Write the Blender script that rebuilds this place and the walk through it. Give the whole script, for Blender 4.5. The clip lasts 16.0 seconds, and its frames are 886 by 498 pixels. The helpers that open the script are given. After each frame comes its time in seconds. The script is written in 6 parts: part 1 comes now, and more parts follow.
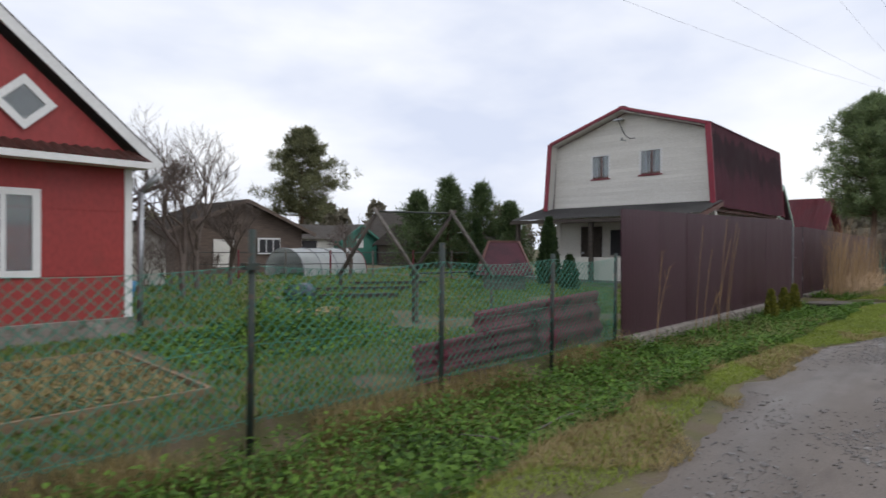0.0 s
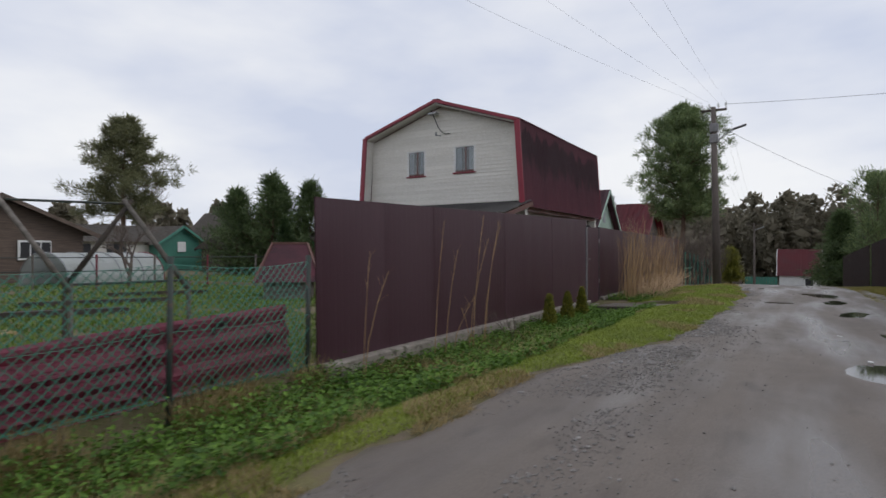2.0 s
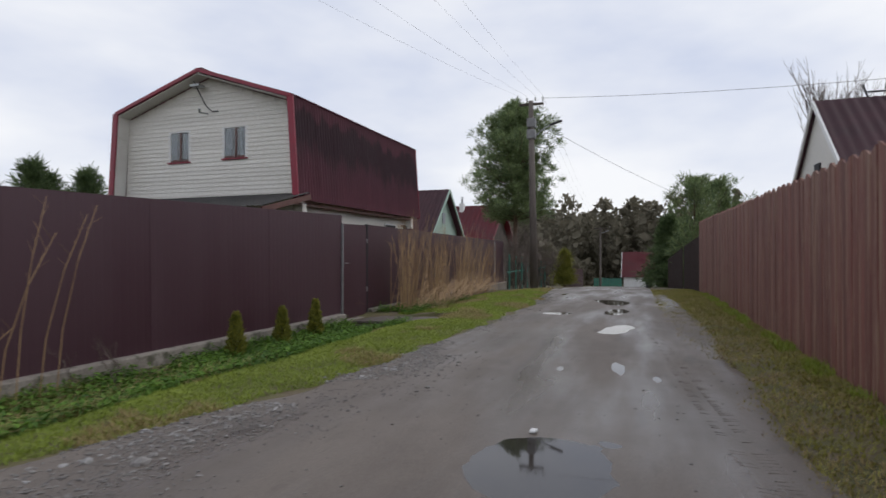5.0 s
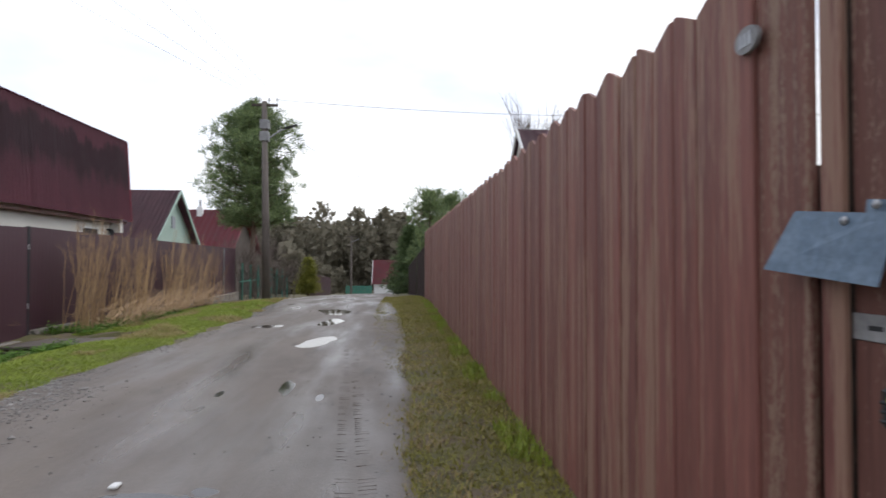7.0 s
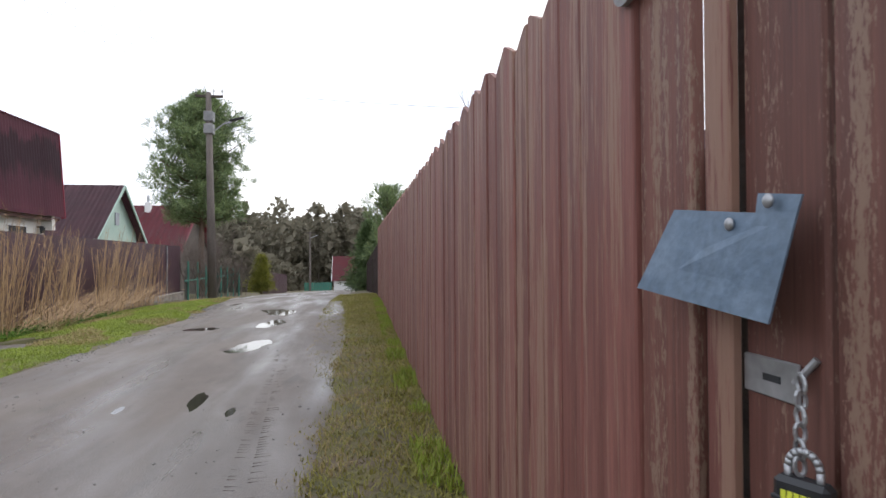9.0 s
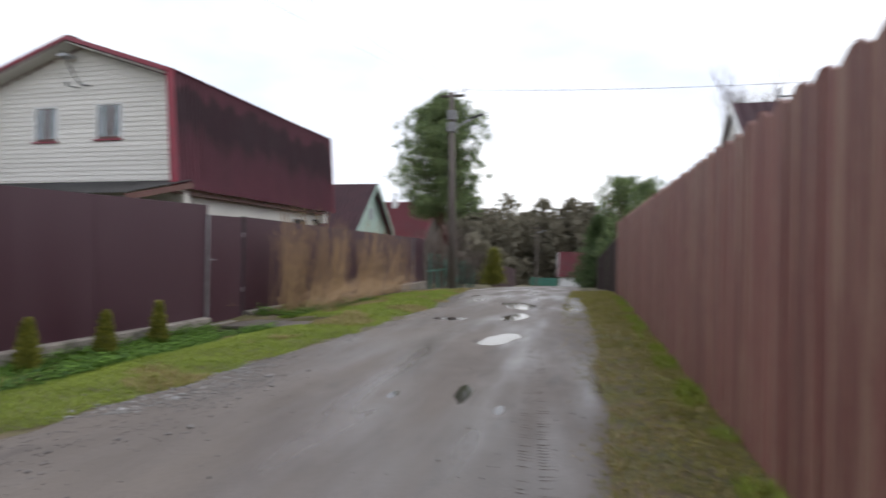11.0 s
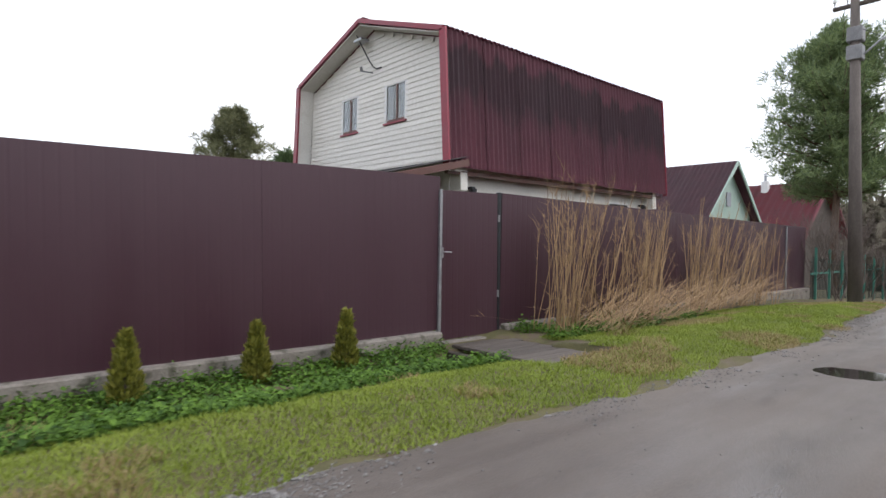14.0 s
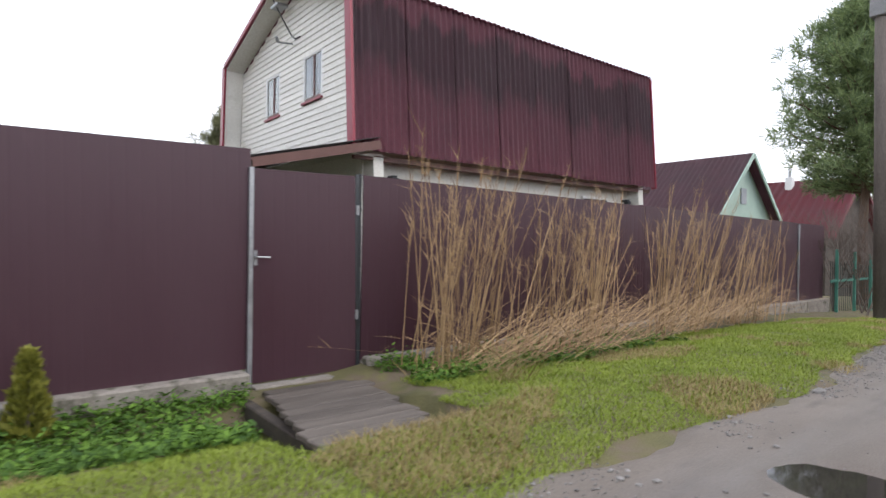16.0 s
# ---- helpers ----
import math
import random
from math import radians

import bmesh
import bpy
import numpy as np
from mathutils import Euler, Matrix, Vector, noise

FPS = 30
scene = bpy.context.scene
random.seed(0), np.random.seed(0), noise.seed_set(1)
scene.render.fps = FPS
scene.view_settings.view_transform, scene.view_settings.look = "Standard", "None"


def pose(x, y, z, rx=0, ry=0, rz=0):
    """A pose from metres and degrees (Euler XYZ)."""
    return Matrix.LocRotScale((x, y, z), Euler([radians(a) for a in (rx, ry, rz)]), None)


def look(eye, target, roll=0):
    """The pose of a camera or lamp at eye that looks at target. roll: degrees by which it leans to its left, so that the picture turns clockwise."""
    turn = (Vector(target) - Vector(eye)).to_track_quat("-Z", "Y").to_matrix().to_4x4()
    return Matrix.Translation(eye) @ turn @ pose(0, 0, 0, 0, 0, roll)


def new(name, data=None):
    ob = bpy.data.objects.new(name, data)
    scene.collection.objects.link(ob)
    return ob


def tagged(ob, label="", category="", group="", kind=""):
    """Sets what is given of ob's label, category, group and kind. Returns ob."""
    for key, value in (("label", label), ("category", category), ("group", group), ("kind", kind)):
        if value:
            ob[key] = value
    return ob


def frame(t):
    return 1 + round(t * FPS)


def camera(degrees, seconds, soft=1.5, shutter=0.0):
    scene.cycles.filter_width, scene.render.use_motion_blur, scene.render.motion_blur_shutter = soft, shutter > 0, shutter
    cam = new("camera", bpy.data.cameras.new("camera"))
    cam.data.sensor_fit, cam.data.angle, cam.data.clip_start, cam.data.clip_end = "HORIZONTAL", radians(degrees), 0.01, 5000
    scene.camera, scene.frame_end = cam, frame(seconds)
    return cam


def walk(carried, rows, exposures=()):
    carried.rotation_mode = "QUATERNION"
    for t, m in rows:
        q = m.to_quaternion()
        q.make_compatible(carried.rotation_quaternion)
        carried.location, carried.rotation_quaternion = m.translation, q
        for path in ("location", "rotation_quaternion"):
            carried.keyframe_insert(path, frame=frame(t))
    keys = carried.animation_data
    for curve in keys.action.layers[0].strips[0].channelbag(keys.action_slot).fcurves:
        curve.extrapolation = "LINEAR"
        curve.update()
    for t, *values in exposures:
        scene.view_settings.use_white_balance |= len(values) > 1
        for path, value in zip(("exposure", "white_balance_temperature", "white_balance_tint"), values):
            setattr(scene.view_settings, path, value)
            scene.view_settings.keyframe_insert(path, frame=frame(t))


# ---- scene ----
cam = camera(75.8, 16.0, shutter=0.4)
PATH = [
    (0, (0.409, 0.668, 1.296), (1.848, 2.057, 1.289), 0.3),
    (0.5, (1.16, 0.544, 1.301), (2.682, 1.842, 1.297), 0.1),
    (1, (1.995, 0.388, 1.297), (3.566, 1.627, 1.297), 0.0),
    (1.5, (2.762, 0.229, 1.282), (4.43, 1.333, 1.289), -0.1),
    (2, (3.513, 0.053, 1.266), (5.221, 1.094, 1.273), -0.0),
    (2.5, (4.245, -0.136, 1.26), (5.981, 0.858, 1.269), -0.2),
    (3, (4.963, -0.328, 1.272), (6.708, 0.649, 1.28), -0.1),
    (5.5, (7.756, -1.738, 1.258), (9.671, -1.163, 1.284), 0.2),
    (6, (7.932, -1.992, 1.283), (9.88, -1.542, 1.321), 0.4),
    (6.5, (8.101, -2.17, 1.274), (10.096, -2.036, 1.316), 0.2),
    (7, (8.046, -2.304, 1.289), (10.039, -2.457, 1.333), 0.1),
    (7.5, (8.112, -2.54, 1.299), (10.094, -2.802, 1.337), -0.7),
    (8, (8.233, -2.701, 1.33), (10.21, -3.002, 1.358), -0.4),
    (10.5, (8.64, -2.517, 1.319), (10.64, -2.497, 1.336), 0.8),
    (11, (8.893, -2.225, 1.290), (10.833, -1.738, 1.298), 1.0),
    (11.5, (9.504, -2.107, 1.274), (11.174, -1.007, 1.266), 0.9),
    (12, (10.132, -1.969, 1.306), (11.666, -0.685, 1.291), 0.7),
    (12.5, (10.838, -1.789, 1.253), (12.259, -0.382, 1.234), 0.7),
    (13, (11.55, -1.647, 1.265), (12.939, -0.207, 1.24), 0.7),
    (13.5, (12.319, -1.433, 1.218), (13.646, 0.064, 1.196), 0.7),
    (14, (13.054, -1.215, 1.185), (14.367, 0.293, 1.162), 0.9),
    (14.5, (13.805, -0.98, 1.182), (15.059, 0.577, 1.159), 0.9),
    (15, (14.626, -0.873, 1.207), (15.868, 0.695, 1.184), 0.9),
    (15.5, (15.391, -0.783, 1.207), (16.625, 0.79, 1.188), 0.8),
    (16, (16.125, -0.717, 1.198), (17.368, 0.85, 1.183), 0.8),
]
EXPOSURES = ((0.0, 0.3), (1.0, 0.12), (3.0, 0.02), (5.5, 0.2), (7.0, 0.68), (8.0, 1.02), (10.5, 0.86), (11.5, 0.5), (12.5, 0.6), (14.0, 0.92), (16.0, 1.18))
walk(cam, [(t, look(eye, target, roll)) for t, eye, target, roll in PATH], EXPOSURES)

# ---- light ----
world = bpy.data.worlds.new("overcast_sky")
scene.world = world
world.use_nodes = True
wn, wl = world.node_tree.nodes, world.node_tree.links
wn.clear()
w_out = wn.new("ShaderNodeOutputWorld")
w_bg = wn.new("ShaderNodeBackground")
w_sky = wn.new("ShaderNodeTexSky")
w_sky.sky_type, w_sky.sun_disc = "NISHITA", False
w_sky.sun_elevation, w_sky.sun_rotation = radians(32), radians(150)
w_gain = wn.new("ShaderNodeVectorMath")
w_gain.operation = "SCALE"
w_gain.inputs["Scale"].default_value = 0.9
w_co = wn.new("ShaderNodeTexCoord")
w_map = wn.new("ShaderNodeMapping")
w_map.inputs["Scale"].default_value = (1.0, 1.0, 2.6)
w_noise = wn.new("ShaderNodeTexNoise")
w_noise.inputs["Scale"].default_value, w_noise.inputs["Detail"].default_value = 1.9, 5
w_ramp = wn.new("ShaderNodeValToRGB")
w_ramp.color_ramp.elements[0].position, w_ramp.color_ramp.elements[0].color = 0.36, (6.0, 6.5, 7.9, 1)
w_ramp.color_ramp.elements[1].position, w_ramp.color_ramp.elements[1].color = 0.64, (8.9, 9.0, 9.3, 1)
w_mix = wn.new("ShaderNodeMix")
w_mix.data_type = "RGBA"
w_mix.inputs["Factor"].default_value = 0.94
wl.new(w_sky.outputs["Color"], w_gain.inputs[0])
wl.new(w_co.outputs["Generated"], w_map.inputs["Vector"])
wl.new(w_map.outputs["Vector"], w_noise.inputs["Vector"])
wl.new(w_noise.outputs["Fac"], w_ramp.inputs["Fac"])
wl.new(w_gain.outputs["Vector"], w_mix.inputs["A"])
wl.new(w_ramp.outputs["Color"], w_mix.inputs["B"])
wl.new(w_mix.outputs["Result"], w_bg.inputs["Color"])
w_bg.inputs["Strength"].default_value = 0.1
wl.new(w_bg.outputs["Background"], w_out.inputs["Surface"])

sun = new("sun", bpy.data.lights.new("sun", "SUN"))
sun.data.energy, sun.data.angle, sun.data.color = 0.6, radians(40), (1.0, 0.97, 0.93)
sun.matrix_world = look((0, 0, 0), (-0.45, 0.75, -0.75))


# ---- materials ----
def material(name, a, b, scale=4.0, rough=0.7, bump=0.2, metal=0.0, stretch=(1, 1, 1), fine=40.0, dirt=None, dirt_at=0.6, shuffle=0.0, rough_var=0.1, spec=0.5, grain_mix=0.35):
    """Two colours mixed by coarse noise, fine grain in the bump, an optional stain and per-object variation."""
    m = bpy.data.materials.new(name)
    m.use_nodes = True
    n, l = m.node_tree.nodes, m.node_tree.links
    p = n["Principled BSDF"]
    co = n.new("ShaderNodeTexCoord")
    mp = n.new("ShaderNodeMapping")
    mp.inputs["Scale"].default_value = stretch
    l.new(co.outputs["Object"], mp.inputs["Vector"])
    if shuffle:
        rnd = n.new("ShaderNodeObjectInfo")
        off = n.new("ShaderNodeMath")
        off.operation = "MULTIPLY"
        off.inputs[1].default_value = 57.0
        l.new(rnd.outputs["Random"], off.inputs[0])
        l.new(off.outputs[0], mp.inputs["Location"])
    n1 = n.new("ShaderNodeTexNoise")
    n1.inputs["Scale"].default_value, n1.inputs["Detail"].default_value, n1.inputs["Roughness"].default_value = scale, 6, 0.62
    n2 = n.new("ShaderNodeTexNoise")
    n2.inputs["Scale"].default_value, n2.inputs["Detail"].default_value = fine, 4
    info = n.new("ShaderNodeObjectInfo")
    for t in (n1, n2):
        l.new(mp.outputs["Vector"], t.inputs["Vector"])
    r = n.new("ShaderNodeValToRGB")
    r.color_ramp.elements[0].position, r.color_ramp.elements[1].position = 0.33, 0.67
    r.color_ramp.elements[0].color, r.color_ramp.elements[1].color = (*a, 1), (*b, 1)
    l.new(n1.outputs["Fac"], r.inputs["Fac"])
    grain = n.new("ShaderNodeMix")
    grain.data_type, grain.blend_type = "RGBA", "OVERLAY"
    grain.inputs["Factor"].default_value = grain_mix
    l.new(r.outputs["Color"], grain.inputs["A"])
    l.new(n2.outputs["Fac"], grain.inputs["B"])
    last = grain.outputs["Result"]
    if dirt:
        n3 = n.new("ShaderNodeTexNoise")
        n3.inputs["Scale"].default_value, n3.inputs["Detail"].default_value = scale * 2.7, 8
        l.new(mp.outputs["Vector"], n3.inputs["Vector"])
        k = n.new("ShaderNodeMapRange")
        k.inputs["From Min"].default_value, k.inputs["From Max"].default_value = dirt_at - 0.07, dirt_at + 0.07
        l.new(n3.outputs["Fac"], k.inputs["Value"])
        st = n.new("ShaderNodeMix")
        st.data_type = "RGBA"
        st.inputs["B"].default_value = (*dirt, 1)
        l.new(k.outputs["Result"], st.inputs["Factor"])
        l.new(last, st.inputs["A"])
        last = st.outputs["Result"]
    if shuffle:
        k = n.new("ShaderNodeMapRange")
        k.inputs["To Min"].default_value, k.inputs["To Max"].default_value = 1 - shuffle, 1 + shuffle
        l.new(info.outputs["Random"], k.inputs["Value"])
        hs = n.new("ShaderNodeHueSaturation")
        l.new(k.outputs["Result"], hs.inputs["Value"])
        l.new(last, hs.inputs["Color"])
        last = hs.outputs["Color"]
    l.new(last, p.inputs["Base Color"])
    rr = n.new("ShaderNodeMapRange")
    rr.inputs["From Min"].default_value, rr.inputs["From Max"].default_value = 0.35, 0.65
    rr.inputs["To Min"].default_value, rr.inputs["To Max"].default_value = max(0.02, rough - rough_var), min(1, rough + rough_var)
    l.new(n1.outputs["Fac"], rr.inputs["Value"])
    l.new(rr.outputs["Result"], p.inputs["Roughness"])
    p.inputs["Metallic"].default_value = metal
    p.inputs["Specular IOR Level"].default_value = spec
    if bump:
        bp = n.new("ShaderNodeBump")
        bp.inputs["Strength"].default_value, bp.inputs["Distance"].default_value = bump, 0.01
        l.new(n2.outputs["Fac"], bp.inputs["Height"])
        l.new(bp.outputs["Normal"], p.inputs["Normal"])
    return m


def leaf_material(name, a, b, rough=0.6, through_light=0.25, speckle=0.6):
    """Foliage: a colour per leaf, slightly translucent."""
    m = bpy.data.materials.new(name)
    m.use_nodes = True
    n, l = m.node_tree.nodes, m.node_tree.links
    p = n["Principled BSDF"]
    g = n.new("ShaderNodeNewGeometry")
    co = n.new("ShaderNodeTexCoord")
    n1 = n.new("ShaderNodeTexNoise")
    n1.inputs["Scale"].default_value = 1.3
    l.new(co.outputs["Object"], n1.inputs["Vector"])
    add = n.new("ShaderNodeMath")
    add.operation = "MULTIPLY_ADD"
    add.inputs[1].default_value, add.inputs[2].default_value = speckle, 0.3 - speckle / 2
    l.new(g.outputs["Random Per Island"], add.inputs[0])
    add2 = n.new("ShaderNodeMath")
    add2.operation = "MULTIPLY_ADD"
    add2.inputs[1].default_value = 0.5
    l.new(n1.outputs["Fac"], add2.inputs[0])
    l.new(add.outputs[0], add2.inputs[2])
    r = n.new("ShaderNodeValToRGB")
    r.color_ramp.elements[0].position, r.color_ramp.elements[1].position = 0.2, 0.85
    r.color_ramp.elements[0].color, r.color_ramp.elements[1].color = (*a, 1), (*b, 1)
    l.new(add2.outputs[0], r.inputs["Fac"])
    l.new(r.outputs["Color"], p.inputs["Base Color"])
    p.inputs["Roughness"].default_value = rough
    tr = n.new("ShaderNodeBsdfTranslucent")
    l.new(r.outputs["Color"], tr.inputs["Color"])
    mx = n.new("ShaderNodeMixShader")
    mx.inputs["Fac"].default_value = through_light
    l.new(p.outputs["BSDF"], mx.inputs[1])
    l.new(tr.outputs["BSDF"], mx.inputs[2])
    l.new(mx.outputs["Shader"], n["Material Output"].inputs["Surface"])
    return m


def glass_material(name, tint, rough=0.03):
    m = bpy.data.materials.new(name)
    m.use_nodes = True
    p = m.node_tree.nodes["Principled BSDF"]
    p.inputs["Base Color"].default_value = (*tint, 1)
    p.inputs["Roughness"].default_value = rough
    p.inputs["Transmission Weight"].default_value = 0.85
    p.inputs["IOR"].default_value = 1.45
    return m


def wet_road():
    """Packed grey-brown dirt whose wetness, and so its gloss, comes and goes in long patches along the road."""
    m = material("wet_dirt_road", (0.112, 0.090, 0.074), (0.158, 0.131, 0.110), 1.1, 0.55, 0.3, fine=75, stretch=(0.45, 1.3, 1), dirt=(0.092, 0.074, 0.061), dirt_at=0.66, rough_var=0.1, spec=0.6)
    n, l = m.node_tree.nodes, m.node_tree.links
    p = n["Principled BSDF"]
    co = n.new("ShaderNodeTexCoord")
    mp = n.new("ShaderNodeMapping")
    mp.inputs["Scale"].default_value = (0.22, 1.25, 1)
    l.new(co.outputs["Object"], mp.inputs["Vector"])
    wet = n.new("ShaderNodeTexNoise")
    wet.inputs["Scale"].default_value, wet.inputs["Detail"].default_value = 1.0, 4
    l.new(mp.outputs["Vector"], wet.inputs["Vector"])
    k = n.new("ShaderNodeMapRange")
    k.inputs["From Min"].default_value, k.inputs["From Max"].default_value = 0.42, 0.64
    k.inputs["To Min"].default_value, k.inputs["To Max"].default_value = 0.72, 0.26
    l.new(wet.outputs["Fac"], k.inputs["Value"])
    l.new(k.outputs["Result"], p.inputs["Roughness"])
    dark = n.new("ShaderNodeMapRange")
    dark.inputs["From Min"].default_value, dark.inputs["From Max"].default_value = 0.42, 0.64
    dark.inputs["To Min"].default_value, dark.inputs["To Max"].default_value = 1.0, 0.82
    l.new(wet.outputs["Fac"], dark.inputs["Value"])
    hs = n.new("ShaderNodeHueSaturation")
    l.new(dark.outputs["Result"], hs.inputs["Value"])
    l.new(p.inputs["Base Color"].links[0].from_socket, hs.inputs["Color"])
    l.new(hs.outputs["Color"], p.inputs["Base Color"])
    return m


M_ground = material("grassy_soil", (0.070, 0.068, 0.026), (0.150, 0.132, 0.055), 1.4, 0.95, 1.0, fine=60, dirt=(0.13, 0.100, 0.066), dirt_at=0.53)
M_road = wet_road()
M_gravel = material("pale_gravel", (0.12, 0.11, 0.105), (0.30, 0.285, 0.27), 9, 0.75, 0.3, shuffle=0.3)
M_stone = material("pale_stone", (0.20, 0.195, 0.19), (0.38, 0.37, 0.36), 9, 0.7, 0.3)
M_grit = material("dark_wet_grit", (0.070, 0.062, 0.058), (0.18, 0.16, 0.148), 9, 0.5, 0.3)
M_water = material("puddle_water", (0.030, 0.026, 0.024), (0.040, 0.034, 0.030), 2, 0.04, 0.0, rough_var=0.02)
M_steel = material("maroon_painted_steel", (0.047, 0.018, 0.027), (0.056, 0.023, 0.033), 0.5, 0.44, 0.012, fine=25, stretch=(1, 1, 0.3), dirt=(0.072, 0.032, 0.042), dirt_at=0.74, shuffle=0.01, spec=0.5, grain_mix=0.06)
M_concrete = material("weathered_concrete", (0.17, 0.145, 0.125), (0.30, 0.27, 0.24), 3, 0.9, 0.5, fine=50, dirt=(0.09, 0.085, 0.06), dirt_at=0.6)
def stained_boards(name, stain_a, stain_b, bare, worn, fleck, flake, knots, shuffle):
    """Red-brown stain over upright boards: long streaks, worn strips down to the bare wood, flecks where it flakes, dark knots."""
    m = material(name, stain_a, stain_b, 5.0, 0.68, 0.0, fine=26, stretch=(8, 8, 0.25), shuffle=shuffle, rough_var=0.08)
    n, l = m.node_tree.nodes, m.node_tree.links
    p = n["Principled BSDF"]
    last = p.inputs["Base Color"].links[0].from_socket
    co, info = n.new("ShaderNodeTexCoord"), n.new("ShaderNodeObjectInfo")
    off = n.new("ShaderNodeMath")
    off.operation = "MULTIPLY"
    off.inputs[1].default_value = 83.0
    l.new(info.outputs["Random"], off.inputs[0])

    def field(stretch, scale, detail, rough=0.6):
        mp = n.new("ShaderNodeMapping")
        mp.inputs["Scale"].default_value = stretch
        l.new(co.outputs["Object"], mp.inputs["Vector"])
        l.new(off.outputs[0], mp.inputs["Location"])
        t = n.new("ShaderNodeTexNoise")
        t.inputs["Scale"].default_value, t.inputs["Detail"].default_value, t.inputs["Roughness"].default_value = scale, detail, rough
        l.new(mp.outputs["Vector"], t.inputs["Vector"])
        return t.outputs["Fac"]

    def band(src, lo, hi, top):
        k = n.new("ShaderNodeMapRange")
        k.inputs["From Min"].default_value, k.inputs["From Max"].default_value, k.inputs["To Max"].default_value = lo, hi, top
        l.new(src, k.inputs["Value"])
        return k.outputs["Result"]

    def over(fac, colour):
        nonlocal last
        mx = n.new("ShaderNodeMix")
        mx.data_type = "RGBA"
        mx.inputs["B"].default_value = (*colour, 1)
        l.new(fac, mx.inputs["Factor"])
        l.new(last, mx.inputs["A"])
        last = mx.outputs["Result"]

    grain = field((30, 30, 0.7), 3.0, 5)
    over(band(grain, 0.56, 0.74, 0.55), tuple(c * 0.45 for c in stain_a))
    strip_ = field((6, 6, 0.22), 2.2, 3)
    flakes = field(flake, 3.0, 8, 0.72)
    both = n.new("ShaderNodeMath")
    both.operation = "MULTIPLY_ADD"
    both.inputs[1].default_value = fleck
    l.new(flakes, both.inputs[0])
    l.new(strip_, both.inputs[2])
    over(band(both.outputs[0], worn, worn + 0.05, 0.85), bare)
    if knots:
        mp = n.new("ShaderNodeMapping")
        mp.inputs["Scale"].default_value = (3.2, 0.02, 1.5)
        l.new(co.outputs["Object"], mp.inputs["Vector"])
        l.new(off.outputs[0], mp.inputs["Location"])
        vo = n.new("ShaderNodeTexVoronoi")
        vo.inputs["Scale"].default_value = 1.3
        l.new(mp.outputs["Vector"], vo.inputs["Vector"])
        over(band(vo.outputs["Distance"], 0.10, 0.05, 0.8), (0.035, 0.018, 0.014))
    l.new(last, p.inputs["Base Color"])
    bp = n.new("ShaderNodeBump")
    bp.inputs["Strength"].default_value, bp.inputs["Distance"].default_value = 0.5, 0.004
    l.new(grain, bp.inputs["Height"])
    l.new(bp.outputs["Normal"], p.inputs["Normal"])
    return m


M_wood_fence = stained_boards("brown_stained_boards", (0.128, 0.044, 0.035), (0.210, 0.083, 0.066), (0.26, 0.155, 0.110), 0.87, 0.7, (42, 42, 1.6), False, 0.22)
M_wood_worn = stained_boards("worn_brown_boards", (0.108, 0.039, 0.030), (0.185, 0.080, 0.060), (0.235, 0.155, 0.112), 1.03, 0.95, (55, 55, 13), True, 0.2)
M_wood_tan = material("damp_tan_boards", (0.15, 0.10, 0.062), (0.25, 0.175, 0.105), 3, 0.85, 0.4, fine=30, stretch=(0.7, 4, 4), shuffle=0.2)
M_wood_grey = material("grey_weathered_wood", (0.085, 0.075, 0.066), (0.20, 0.18, 0.16), 3, 0.85, 0.5, fine=30, stretch=(0.6, 5, 5), shuffle=0.2)
M_wood_dark = material("dark_old_wood", (0.032, 0.026, 0.022), (0.085, 0.068, 0.055), 3, 0.85, 0.4, fine=30, stretch=(0.6, 4, 4), shuffle=0.2)
M_wood_brown = material("weathered_brown_boards", (0.075, 0.054, 0.043), (0.155, 0.115, 0.092), 3, 0.85, 0.4, fine=30, stretch=(0.6, 4, 6))
M_wood_damp = material("damp_bridge_planks", (0.072, 0.059, 0.050), (0.150, 0.126, 0.108), 3, 0.7, 0.5, fine=30, stretch=(0.5, 6, 6), shuffle=0.18)
M_wood_raw = material("raw_pine_boards", (0.33, 0.22, 0.10), (0.48, 0.35, 0.18), 3, 0.8, 0.3, stretch=(0.7, 4, 4), shuffle=0.2)
M_siding = material("cream_white_siding", (0.60, 0.58, 0.53), (0.70, 0.68, 0.63), 0.8, 0.5, 0.05, fine=30, stretch=(1, 0.4, 1), shuffle=0.04)
M_red_trim = material("crimson_trim_metal", (0.19, 0.011, 0.028), (0.26, 0.018, 0.040), 1.5, 0.4, 0.03)
M_roof = material("maroon_corrugated_roofing", (0.036, 0.010, 0.016), (0.115, 0.030, 0.044), 0.9, 0.7, 0.4, fine=45, stretch=(0.5, 1, 0.55), dirt=(0.022, 0.014, 0.018), dirt_at=0.60, spec=0.4)
